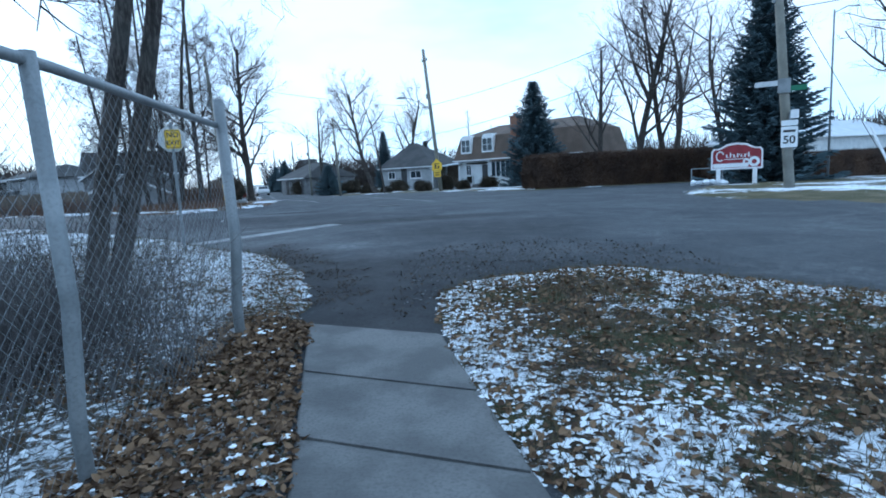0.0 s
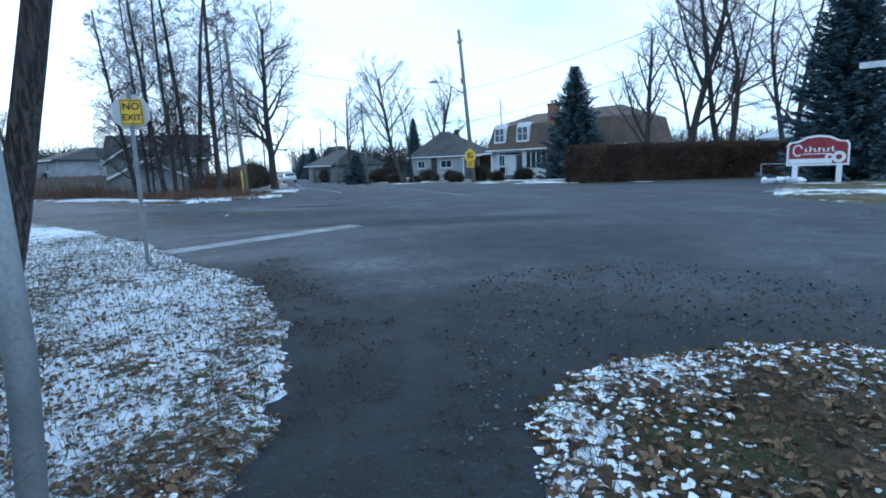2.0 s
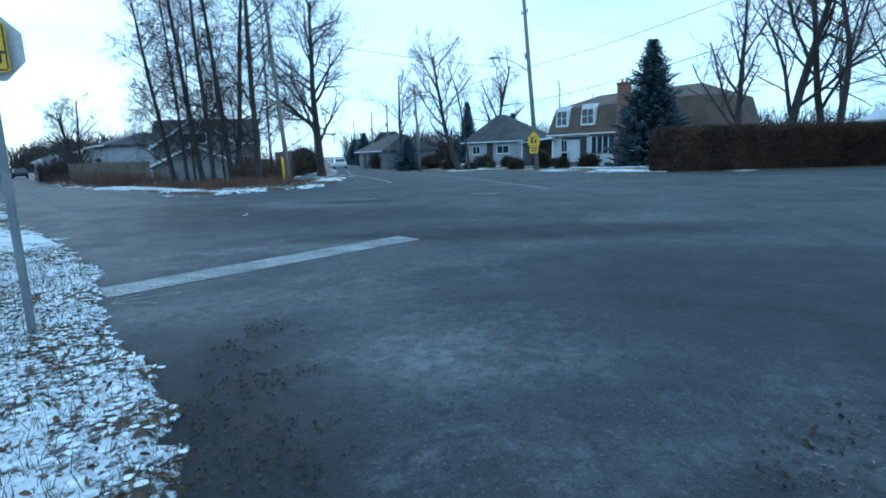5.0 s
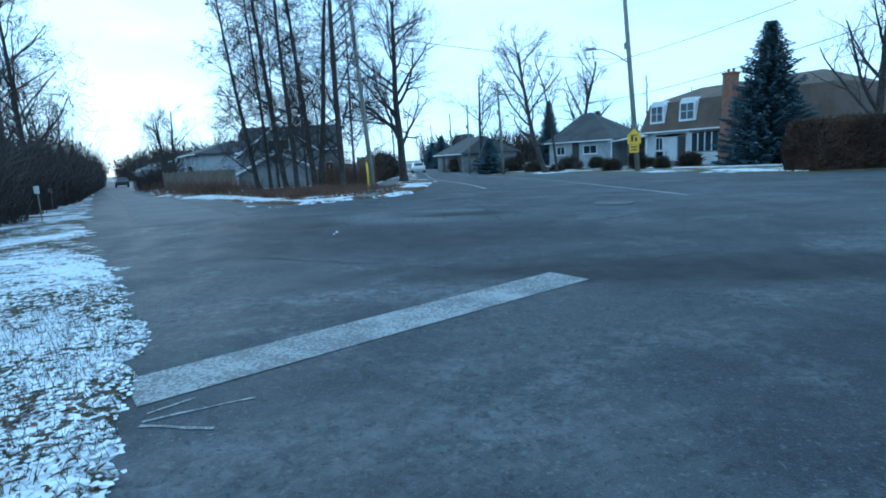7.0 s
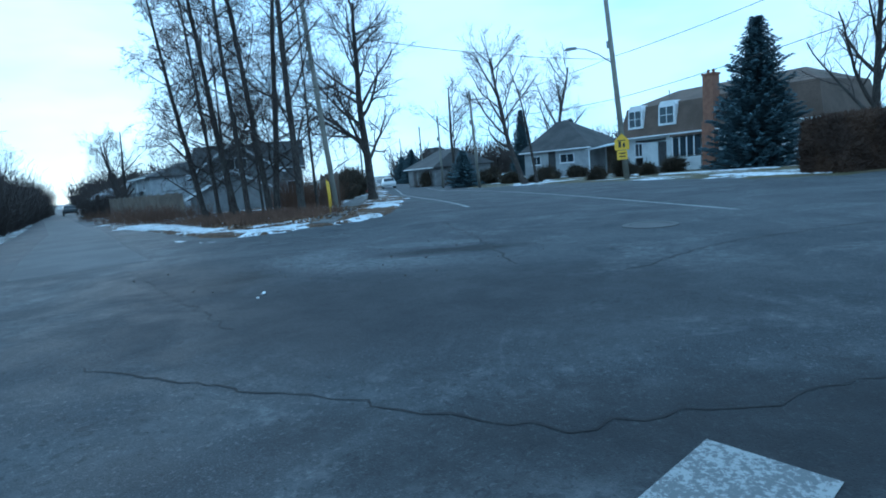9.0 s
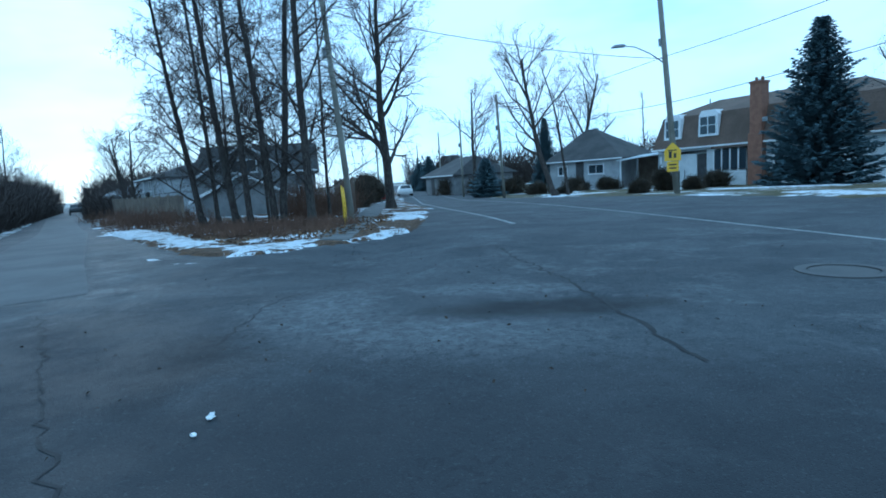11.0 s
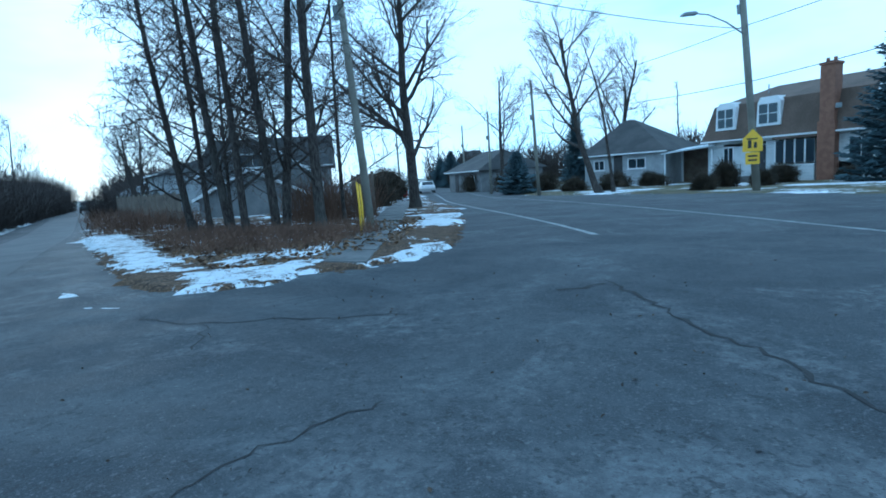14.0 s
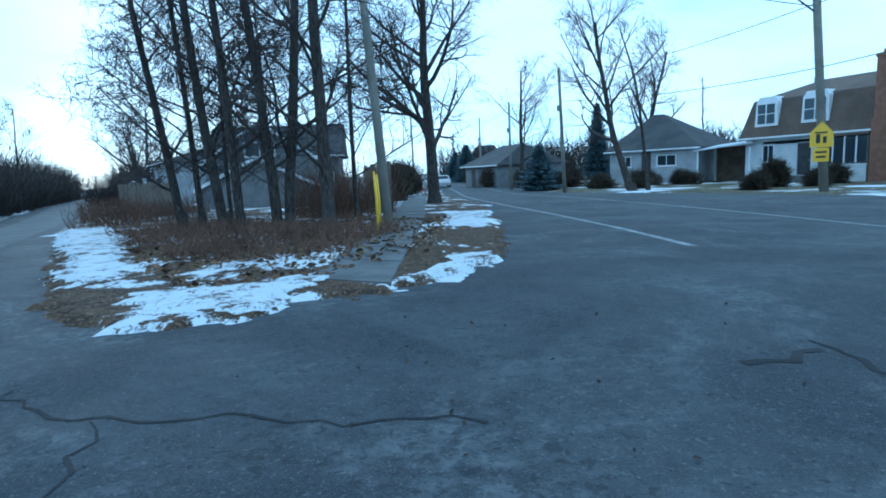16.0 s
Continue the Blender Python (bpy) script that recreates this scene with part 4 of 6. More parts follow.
def mansard_house():
    th = thing("house", pose(2.5, 71.2, 0, 0, 0, -45), "white house with a brown mansard roof and brick chimney", "house")
    W, D = 18.0, 9.5
    holes = [(1.35, 1.0, 2.3, 2.35), (4.0, 0.0, 4.95, 2.35), (5.9, 0.75, 8.7, 2.6), (10.6, 0.9, 12.2, 2.4), (13.6, 0.9, 15.2, 2.4)]
    bm = bmesh.new()
    wall_with_holes(bm, W, 2.85, holes)
    part("wall", bm, M_SIDING, th, "white horizontal siding")
    part("wall", boxes(((0, 0.2, -0.9), (0.2, D, 2.85))), M_SIDING, th)
    part("wall", boxes(((W - 0.2, 0.2, -0.9), (W, D, 2.85))), M_SIDING, th)
    part("wall", boxes(((0.2, D - 0.2, -0.9), (W - 0.2, D, 2.85))), M_SIDING, th)
    bm = bmesh.new()
    loft(bm, [rect(-0.35, -0.45, W + 0.35, D + 0.35, 2.86), rect(-0.3, -0.4, W + 0.3, D + 0.3, 2.98), rect(0.35, 0.35, W - 0.35, D - 0.35, 5.75), rect(3.2, D / 2 - 0.1, W - 3.2, D / 2 + 0.1, 7.2)])
    roof = part("roof", bm, M_ROOF, th, "brown shingle mansard roof")
    part("gutter", boxes(((-0.4, -0.54, 2.82), (W + 0.4, -0.455, 2.95)), bevel=0.02), M_WHITE, th)
    for x0, x1 in ((0.95, 2.55), (4.4, 6.1), (12.4, 14.1)):
        d = new("dormer")
        d.parent = th
        bm = bmesh.new()
        loft(bm, [[(x0 - 0.08, -0.28, 3.75), (x1 + 0.08, -0.28, 3.75), (x1 + 0.08, 1.0, 3.75), (x0 - 0.08, 1.0, 3.75)],
                  [(x0 - 0.02, -0.22, 5.55), (x1 + 0.02, -0.22, 5.55), (x1 + 0.02, 1.0, 5.55), (x0 - 0.02, 1.0, 5.55)],
                  [(x0 + 0.2, -0.2, 5.95), (x1 - 0.2, -0.2, 5.95), (x1 - 0.2, 1.2, 5.95), (x0 + 0.2, 1.2, 5.95)]])
        part("dormer_casing", bm, M_WHITE, d, "white dormer casing")
        for k in range(2):
            a = x0 + 0.14 + k * (x1 - x0 - 0.2) / 2
            b = a + (x1 - x0 - 0.36) / 2
            part("pane", boxes(((a, -0.3, 3.95), (b, -0.285, 5.4))), M_GLASS, d)
            part("window_frame", boxes(((a - 0.05, -0.315, 3.9), (a, -0.24, 5.45)), ((b, -0.315, 3.9), (b + 0.05, -0.24, 5.45)), ((a, -0.315, 4.65), (b, -0.24, 4.7))), M_WHITE, d)
    window(th, *holes[0], y=0.02)
    window(th, *holes[3], y=0.02)
    window(th, *holes[4], y=0.02)
    door = part("door", boxes(((4.05, 0.05, 0.02), (4.9, 0.1, 2.3)), ((4.18, 0.02, 1.2), (4.77, 0.046, 2.15)), ((4.18, 0.02, 0.2), (4.77, 0.046, 1.0)), bevel=0.01), M_DARKTRIM, th, "dark panelled front door")
    part("door_handle", boxes(((4.78, -0.02, 1.0), (4.84, 0.04, 1.12)), bevel=0.01), M_STEEL, door)
    bay = new("bay_window")
    bay.parent = th
    part("bay_base", boxes(((5.85, -0.55, -0.6), (8.75, -0.003, 0.72)), bevel=0.02), M_SIDING, bay)
    part("bay_roof", boxes(((5.75, -0.65, 2.62), (8.85, -0.003, 2.8)), bevel=0.03), M_ROOF, bay)
    for k in range(4):
        a = 5.9 + k * 0.72
        part("pane", boxes(((a + 0.08, -0.5, 0.84), (a + 0.64, -0.485, 2.52))), M_GLASS, bay)
        part("mullion", boxes(((a - 0.02, -0.54, 0.73), (a + 0.07, -0.44, 2.61)), bevel=0.01), M_WHITE, bay)
    part("curtain", boxes(*[((7.3 + k * 0.16, -0.36 + 0.03 * (k % 2), 0.8), (7.42 + k * 0.16, -0.33 + 0.03 * (k % 2), 2.5)) for k in range(9)]), M_WHITE, bay)
    chim = part("chimney", boxes(((8.9, -0.62, -0.6), (10.05, 0.1, 3.6)), ((9.0, -0.55, 3.6), (9.95, 0.45, 7.45)), ((8.93, -0.62, 7.45), (10.02, 0.52, 7.62)), bevel=0.02), M_BRICK, th, "orange-brown brick chimney")
    for x in (9.22, 9.7):
        tube("flue", [(x, 0, 7.6), (x, 0, 7.95)], [0.12, 0.11], 10, M_BRICK, chim)
    part("satellite_dish", boxes(((10.1, -0.75, 4.4), (10.5, -0.68, 4.75)), ((10.05, -0.7, 4.5), (10.12, -0.2, 4.56)), bevel=0.03), M_STEEL, th)
    tube("vent_pipe", [(3.6, 2.6, 6.2), (3.6, 2.6, 7.2)], [0.05, 0.05], 8, M_STEEL, roof)
    part("step", boxes(((3.6, -1.5, -0.5), (5.4, -0.02, -0.03)), bevel=0.02), M_CONCRETE, th)
    for x in (3.7, 5.3):
        tube("porch_post", [(x, -1.3, -0.05), (x, -1.3, 0.95)], [0.03, 0.03], 8, M_DARKTRIM, th)
    return th


mansard_house()


def simple_house(m, label, w, d, eave, ridge, roof_mat, wall_mat, windows, hip=0.3, door=None, far_hip=None):
    """A plain house: four walls, a hipped or gabled roof (hip 0 to 0.5 of its depth), windows in the front."""
    th = thing("house", m, label, "house")
    bm = bmesh.new()
    wall_with_holes(bm, w, eave, windows)
    part("wall", bm, wall_mat, th)
    for lo, hi in (((0, 0.2, -0.9), (0.2, d, eave)), ((w - 0.2, 0.2, -0.9), (w, d, eave)), ((0.2, d - 0.2, -0.9), (w - 0.2, d, eave))):
        part("wall", boxes((lo, hi)), wall_mat, th)
    bm = bmesh.new()
    r, q = hip * d, (hip if far_hip is None else far_hip) * d
    loft(bm, [rect(-0.4, -0.45, w + 0.4, d + 0.45, eave + 0.004), rect(-0.4, -0.45, w + 0.4, d + 0.45, eave + 0.12), rect(r - 0.4, d / 2 - 0.06, w - q + 0.4, d / 2 + 0.06, ridge)])
    part("roof", bm, roof_mat, th)
    if hip < 0.05:
        for x in (0.0, w - 0.2):
            bm = bmesh.new()
            pts = [(x, 0, eave), (x, d, eave), (x, d / 2, ridge - 0.15)]
            a = [bm.verts.new(p) for p in pts]
            b = [bm.verts.new((p[0] + 0.2, p[1], p[2])) for p in pts]
            bm.faces.new(a)
            bm.faces.new(b)
            for k in range(3):
                bm.faces.new((a[k], a[(k + 1) % 3], b[(k + 1) % 3], b[k]))
            bmesh.ops.recalc_face_normals(bm, faces=bm.faces)
            part("gable", bm, wall_mat, th)
    for o in windows:
        window(th, *o, y=0.02)
    part("gutter", boxes(((-0.42, -0.54, eave - 0.02), (w + 0.42, -0.455, eave + 0.1)), bevel=0.02), M_WHITE, th)
    if door:
        part("door", boxes(((door, -0.04, 0.02), (door + 0.9, -0.003, 2.05)), bevel=0.01), M_DARKTRIM, th)
    return th


bungalow = simple_house(pose(-7.9, 77.0, 0.35, 0, 0, -30), "pale bungalow with a dark hipped roof", 8.2, 9, 2.1, 5.6, M_DARKROOF, M_GREYSIDING,
                        [(1.0, 0.7, 2.2, 1.7), (4.6, 0.7, 6.4, 1.7)], 0.27, 3.2, 0.6)
carport = thing("carport", pose(-0.7, 72.6, 0.2, 0, 0, -30), "open carport with a pale snow-covered roof", "carport")
bm = bmesh.new()
loft(bm, [[(-0.3, -0.5, 1.95), (4.2, -0.5, 2.35), (4.2, 4, 2.75), (-0.3, 4, 2.35)], [(-0.3, -0.5, 2.07), (4.2, -0.5, 2.47), (4.2, 4, 2.87), (-0.3, 4, 2.47)]])
part("roof", bm, M_PALE, carport, "pale snowy roof")
for x, y in ((0, -0.3), (4, -0.3), (0, 3.6), (4, 3.6)):
    part("post", boxes(((x - 0.06, y - 0.06, -0.9), (x + 0.06, y + 0.06, 2.1)), bevel=0.01), M_WHITE, carport)
part("back_wall", boxes(((0, 3.75, -0.9), (4.1, 3.9, 2.3))), M_FENCE, carport)

def front_gable(parent, x0, x1, y0, y1, eave, apex, wall_mat, roof_mat):
    """A gabled bay on a house front: its wall, its two roof slopes and white boards along the rakes."""
    xm = (x0 + x1) / 2
    part("gable_wall", plate(bmesh.new(), [(x0, -0.9), (x1, -0.9), (x1, eave), (xm, apex), (x0, eave)], y0, y0 + 0.15), wall_mat, parent)
    for xa in (x0, x1):
        s = -1 if xa == x0 else 1
        part("gable_side", boxes(((min(xa, xa - s * 0.15), y0 + 0.153, -0.9), (max(xa, xa - s * 0.15), y1, eave))), wall_mat, parent)
        slope = (apex - eave) / abs(xm - xa)
        xe, ze = xa + s * 0.35, eave - 0.35 * slope
        part("gable_roof", plate(bmesh.new(), [(xe, ze + 0.02), (xm, apex + 0.02), (xm, apex + 0.17), (xe, ze + 0.17)], y0 - 0.35, y1), roof_mat, parent)
        part("rake_board", plate(bmesh.new(), [(xe, ze - 0.02), (xm, apex - 0.02), (xm, apex + 0.19), (xe, ze + 0.19)], y0 - 0.4, y0 - 0.353), M_WHITE, parent, "white rake board")


corner_house = simple_house(pose(-33.9, 52.9, -0.35, 0, 0, 25), "grey gabled house with white rake boards behind trees", 8.7, 7.5, 3.2, 5.75, M_DARKROOF, M_TAN, [(7.5, 0.9, 8.3, 2.1)], 0.0)
front_gable(corner_house, 0.1, 7.3, -1.2, 3.2, 3.0, 5.45, M_TAN, M_DARKROOF)
front_gable(corner_house, 0.3, 7.2, -3.6, -1.6, 1.35, 3.05, M_TAN, M_DARKROOF)
window(corner_house, 2.6, 3.3, 4.6, 4.3, y=-1.27)
ROW = "row of houses along the side road"
for k, (x, y, t) in enumerate(((-51.5, 66, -38), (-59, 74, -40), (-69, 84, -40))):
    h = simple_house(pose(x, y, -0.8, 0, 0, t), "pale grey two-storey row house with dark roof", 8.4, 9, 4.1, 5.7, M_DARKROOF, M_GREYSIDING,
                     [(1.0, 2.9, 2.0, 4.0), (4.6, 2.9, 5.8, 4.0), (1.0, 0.6, 2.6, 1.8), (5.0, 0.6, 6.6, 1.8)], 0.3)
    tagged(h, group=ROW)
simple_house(pose(-24, 84, -0.5, 0, 0, -50), "dark garage house with an orange-brown door", 8, 8, 2.3, 4.6, M_DARKROOF, M_TAN, [(5, 0.7, 6.5, 1.8)], 0.25, 1.6)
simple_house(pose(-50, 185, -0.6, 0, 0, -20), "distant dark gabled house down the road", 9, 9, 3.6, 9.5, M_DARKROOF, M_DARKTRIM, [(2, 0.8, 4, 2.2)], 0.2)
simple_house(pose(-33, 128, -0.6, 0, 0, -55), "distant low house beside the road", 10, 8, 2.4, 5.0, M_DARKROOF, M_TAN, [(2, 0.8, 4, 1.9)], 0.3)
simple_house(pose(-118, 126, -0.8, 0, 0, -35), "distant white house at the side road's end", 12, 8, 3.0, 5.2, M_PALE, M_SIDING, [(2, 0.8, 4, 1.9), (7, 0.8, 9, 1.9)], 0.2)
simple_house(pose(42, 66, -0.6, 0, 0, 20), "pale grey low building beyond the car park", 22, 12, 4.0, 6.5, M_PALE, M_SIDING, [(3, 1, 6, 2.4), (10, 1, 14, 2.4)], 0.1)


# ---- poles, wires and signs ----
def utility_pole(x, y, h, label, r=0.15, bars=(), lean=0.0):
    th = thing("utility_pole", at(x, y) @ pose(0, 0, 0, 0, -lean, 0), label, "utility pole")
    tube("shaft", [(0, 0, -0.4), (0, 0, h * 0.5), (0, 0, h)], [r, r * 0.85, r * 0.68], 12, M_POLE, th)
    for z, turn, half in bars:
        c, s = math.cos(turn), math.sin(turn)
        arm = tube("crossarm", [(-half * c, -half * s, z), (half * c, half * s, z)], [0.05, 0.05], 6, M_POLE, th)
        for k in (-0.9, 0.9):
            tube("insulator", [(half * k * c, half * k * s, z), (half * k * c, half * k * s, z + 0.2)], [0.05, 0.03], 8, M_STEEL, arm)
    part("transformer_bracket", boxes(((-0.25, -0.05, h * 0.66), (-r * 0.8, 0.05, h * 0.66 + 0.4)), bevel=0.02), M_STEEL, th)
    return th


P1, P2, P3, P4 = (0.1, 46.4), (13.9, 21.8), (-10.9, 60.5), (-16.3, 70.1)
lit = utility_pole(*P1, 11.6, "weathered grey utility pole carrying a street lamp", 0.17, ((10.7, 2.2, 0.35),), 4.3)
arm = tube("lamp_arm", [(0, 0, 6.75), (-0.75, -0.35, 7.35), (-1.5, -0.68, 7.75), (-2.05, -0.92, 7.85)], [0.035, 0.03, 0.028, 0.025], 8, M_STEEL, lit)
bm = bmesh.new()
loft(bm, [rect(-0.35, -0.13, 0.35, 0.13, -0.05), rect(-0.33, -0.12, 0.33, 0.12, 0.03), rect(-0.2, -0.06, 0.25, 0.06, 0.09)])
head = part("lamp_head", bm, M_STEEL, lit, "flat grey lamp head")
head.matrix_local = pose(-2.3, -1.03, 7.85, 0, 0, 24)
utility_pole(*P2, 10.8, "stout wooden utility pole beside the driveway", 0.19, (), 5.0)
utility_pole(*P3, 8.4, "grey utility pole beside the road", 0.13, (), 2.0)
utility_pole(*P4, 7.6, "grey utility pole further up the road", 0.12)
utility_pole(-24, 92, 8.5, "distant utility pole along the road", 0.13)
utility_pole(-36, 122, 9, "distant utility pole along the road", 0.13)
utility_pole(-13.1, 34.0, 9.0, "weathered pole standing among the corner trees", 0.12, (), 3.4)
utility_pole(-29, 80, 8.5, "utility pole on the tree side of the road", 0.12)
lamp_post = thing("lamp_post", at(26.5, 37.5), "thin steel lamp post beside the car park", "lamp post")
tube("shaft", [(0, 0, -0.3), (0, 0, 11)], [0.08, 0.05], 8, M_STEEL, lamp_post)
tube("lamp_arm", [(0, 0, 10.8), (0.9, 0, 11.2), (1.6, 0, 11.2)], [0.03, 0.03, 0.04], 6, M_STEEL, lamp_post)


def wire(a, b, za, zb, sag, r=0.014):
    a, b = [(p[0] - (z * 0.08 if p in (P1, P2) else 0), p[1]) for p, z in ((a, za), (b, zb))]
    pts = []
    for k in range(17):
        u = k / 16
        x, y = a[0] + (b[0] - a[0]) * u, a[1] + (b[1] - a[1]) * u
        pts.append((x, y, float(gz(*a)) + za + (float(gz(*b)) + zb - float(gz(*a)) - za) * u - sag * 4 * u * (1 - u)))
    v, f = [], []
    tube_data([Vector(p) for p in pts], [r] * 17, 4, v, f)
    tagged(mesh_ob("overhead_wire", v, f, M_WIRE), "black overhead cable strung between utility poles", "cable", "overhead wires")


for a, b, za, zb, sag in ((P1, P2, 7.1, 8.2, 0.5), (P1, P2, 4.75, 6.8, 0.5), (P1, P3, 7.1, 7.6, 0.3), (P1, P3, 4.75, 6.2, 0.3), (P3, P4, 7.6, 7.2, 0.2), (P4, (-24, 92), 7.2, 8, 0.4), (P2, (34, -6), 8.2, 8.2, 0.5), (P2, (34, -6), 6.8, 6.8, 0.5),
                          (P1, (-13.1, 34.0), 7.0, 7.4, 0.3)):
    wire(a, b, za, zb, sag)
utility_pole(34, -6, 10.5, "wooden utility pole further down the road", 0.18)

guy = thing("guy_wire", at(*P2), "steel guy wire with a pale plastic guard", "guy wire")
tube("cable", [(-0.7, 0, 8.0), (3.4, -1.2, -0.05)], [0.012, 0.012], 5, M_WIRE, guy)
tube("guard", [(2.45, -0.865, 2.2), (3.36, -1.186, 0.05)], [0.045, 0.045], 8, M_WHITE, guy, "pale plastic guard")


def letters(parent, text, size, m, material, name="lettering"):
    cu = bpy.data.curves.new(name, "FONT")
    cu.body, cu.size, cu.extrude, cu.align_x, cu.align_y = text, size, 0.003, "CENTER", "CENTER"
    cu.offset = size * 0.02
    tmp = new("tmp", cu)
    bpy.context.view_layer.update()
    me = bpy.data.meshes.new_from_object(tmp.evaluated_get(bpy.context.evaluated_depsgraph_get()))
    bpy.data.objects.remove(tmp)
    me.materials.clear()
    me.materials.append(material)
    ob = new(name, me)
    ob.parent = parent
    ob.matrix_local = m
    return ob


def round_rect(x0, z0, x1, z1, r=0.04, n=4):
    out = []
    for cx, cz, s in ((x1 - r, z1 - r, 0), (x0 + r, z1 - r, 1), (x0 + r, z0 + r, 2), (x1 - r, z0 + r, 3)):
        for k in range(n + 1):
            a = math.pi / 2 * (s + k / n)
            out.append((cx + r * math.cos(a), cz + r * math.sin(a)))
    return out


# the no-exit sign on the back of a stop sign
ne = thing("road_sign", at(-4.7, 9.92, 0, 22), "yellow no-exit sign fixed to a stop sign's back", "road sign")
part("post", boxes(((-0.025, -0.02, -0.3), (0.025, 0.02, 2.34)), bevel=0.006), M_STEEL, ne, "thin galvanised post")
SZ = 2.05
octagon = [(0.222 / math.cos(math.pi / 8) * math.cos(math.pi / 8 + k * math.pi / 4), SZ + 0.222 / math.cos(math.pi / 8) * math.sin(math.pi / 8 + k * math.pi / 4)) for k in range(8)]
part("stop_plate", plate(bmesh.new(), octagon, 0.022, 0.026), M_SIGNBACK, ne, "bare pale back of an octagonal plate")
yp = part("no_exit_plate", plate(bmesh.new(), round_rect(-0.115, SZ - 0.17, 0.145, SZ + 0.16, 0.025), -0.026, -0.022), M_YELLOW, ne, "yellow plate")
bm = bmesh.new()
for lo, hi in (((-0.097, -0.029, SZ + 0.138), (0.127, -0.0265, SZ + 0.148)), ((-0.097, -0.029, SZ - 0.158), (0.127, -0.0265, SZ - 0.148)),
               ((-0.107, -0.029, SZ - 0.148), (-0.098, -0.0265, SZ + 0.138)), ((0.128, -0.029, SZ - 0.148), (0.137, -0.0265, SZ + 0.138))):
    box(bm, lo, hi)
part("border", bm, M_BLACK, yp)
letters(yp, "NO", 0.125, pose(0.015, -0.029, SZ + 0.065, 90), M_BLACK)
letters(yp, "EXIT", 0.108, pose(0.015, -0.029, SZ - 0.075, 90), M_BLACK)
for z in (SZ - 0.135, SZ + 0.125):
    tube("bolt", [(0.02, -0.035, z), (0.02, -0.02, z)], [0.012, 0.012], 6, M_STEEL, yp)

# the speed-limit and street-name signs on the driveway pole
sp = thing("speed_sign", at(P2[0] - 0.23, P2[1] - 0.24, 0, -30), "white speed limit sign on a wooden pole", "speed sign")
part("plate", plate(bmesh.new(), round_rect(-0.28, 1.62, 0.28, 2.42), -0.024, -0.02), M_WHITE, sp)
letters(sp, "50", 0.42, pose(0, -0.027, 1.9, 90), M_BLACK)
part("caption_bar", boxes(((-0.2, -0.027, 2.2), (0.2, -0.0245, 2.29))), M_BLACK, sp)
tp = part("upper_plate", plate(bmesh.new(), round_rect(-0.28, 2.45, 0.28, 2.66), -0.024, -0.02), M_WHITE, sp)
part("small_plate", plate(bmesh.new(), round_rect(0.02, 2.72, 0.3, 3.05), -0.024, -0.02), M_WHITE, sp)
part("bracket", boxes(((-0.03, -0.018, 1.7), (0.03, 0.1, 2.95))), M_STEEL, sp)
nm = thing("street_name_sign", at(P2[0] - 0.34, P2[1], 0, -30), "street name blades on a wooden pole", "street sign")
part("blade", plate(bmesh.new(), round_rect(-1.0, 4.0, -0.16, 4.2), -0.2, -0.19), M_SIGNBACK, nm)
part("blade", plate(bmesh.new(), round_rect(0.18, 3.75, 0.75, 3.95), -0.2, -0.19), M_GREEN, nm, "green street name blade")
part("bracket", boxes(((-0.22, -0.21, 3.7), (0.22, -0.1, 4.25)), bevel=0.02), M_STEEL, nm)

# the school sign on the lamp pole
sc = thing("school_sign", at(P1[0] - 0.24, P1[1] - 0.2, 0, 10), "yellow pentagon crossing sign with a tab below", "road sign")
part("plate", plate(bmesh.new(), [(-0.42, 1.75), (0.42, 1.75), (0.42, 2.3), (0, 2.72), (-0.42, 2.3)], -0.024, -0.02), M_YELLOW, sc)
part("symbol", boxes(((-0.2, -0.029, 1.9), (-0.05, -0.025, 2.25)), ((0.05, -0.029, 1.9), (0.18, -0.025, 2.15)), ((-0.25, -0.029, 2.27), (0.2, -0.025, 2.33))), M_BLACK, sc)
part("tab", plate(bmesh.new(), round_rect(-0.3, 1.2, 0.3, 1.72), -0.024, -0.02), M_YELLOW, sc)
part("tab_bars", boxes(((-0.2, -0.029, 1.52), (0.2, -0.025, 1.6)), ((-0.18, -0.029, 1.34), (0.18, -0.025, 1.42))), M_BLACK, sc)
part("bracket", boxes(((-0.03, -0.018, 1.3), (0.03, 0.1, 2.5))), M_STEEL, sc)

# the business sign on the island
bs = thing("business_sign", at(15.6, 28.9, 0, -24), "maroon business sign in a white frame on white posts", "sign")
for x in (-0.85, 0.85):
    part("post", boxes(((x - 0.1, -0.1, -0.3), (x + 0.1, 0.1, 0.85)), bevel=0.015), M_WHITE, bs, "white post")
W2 = 1.2
crown = [(-W2, 0.8), (W2, 0.8), (W2, 1.75), (W2 - 0.1, 1.9), (W2 - 0.3, 1.9), (0.75, 1.95), (0.45, 2.12), (0, 2.18), (-0.45, 2.12), (-0.75, 1.95), (-W2 + 0.3, 1.9), (-W2 + 0.1, 1.9), (-W2, 1.75)]
part("frame", plate(bmesh.new(), crown, -0.06, 0.06), M_WHITE, bs, "white carved frame")
face = part("face", plate(bmesh.new(), [(x * 0.93, 1.45 + (z - 1.45) * 0.86) for x, z in crown], -0.075, -0.063), M_MAROON, bs, "maroon sign face")
part("lower_band", boxes(((-1.1, -0.083, 0.91), (0.55, -0.0765, 1.12))), M_WHITE, face)
bm = bmesh.new()
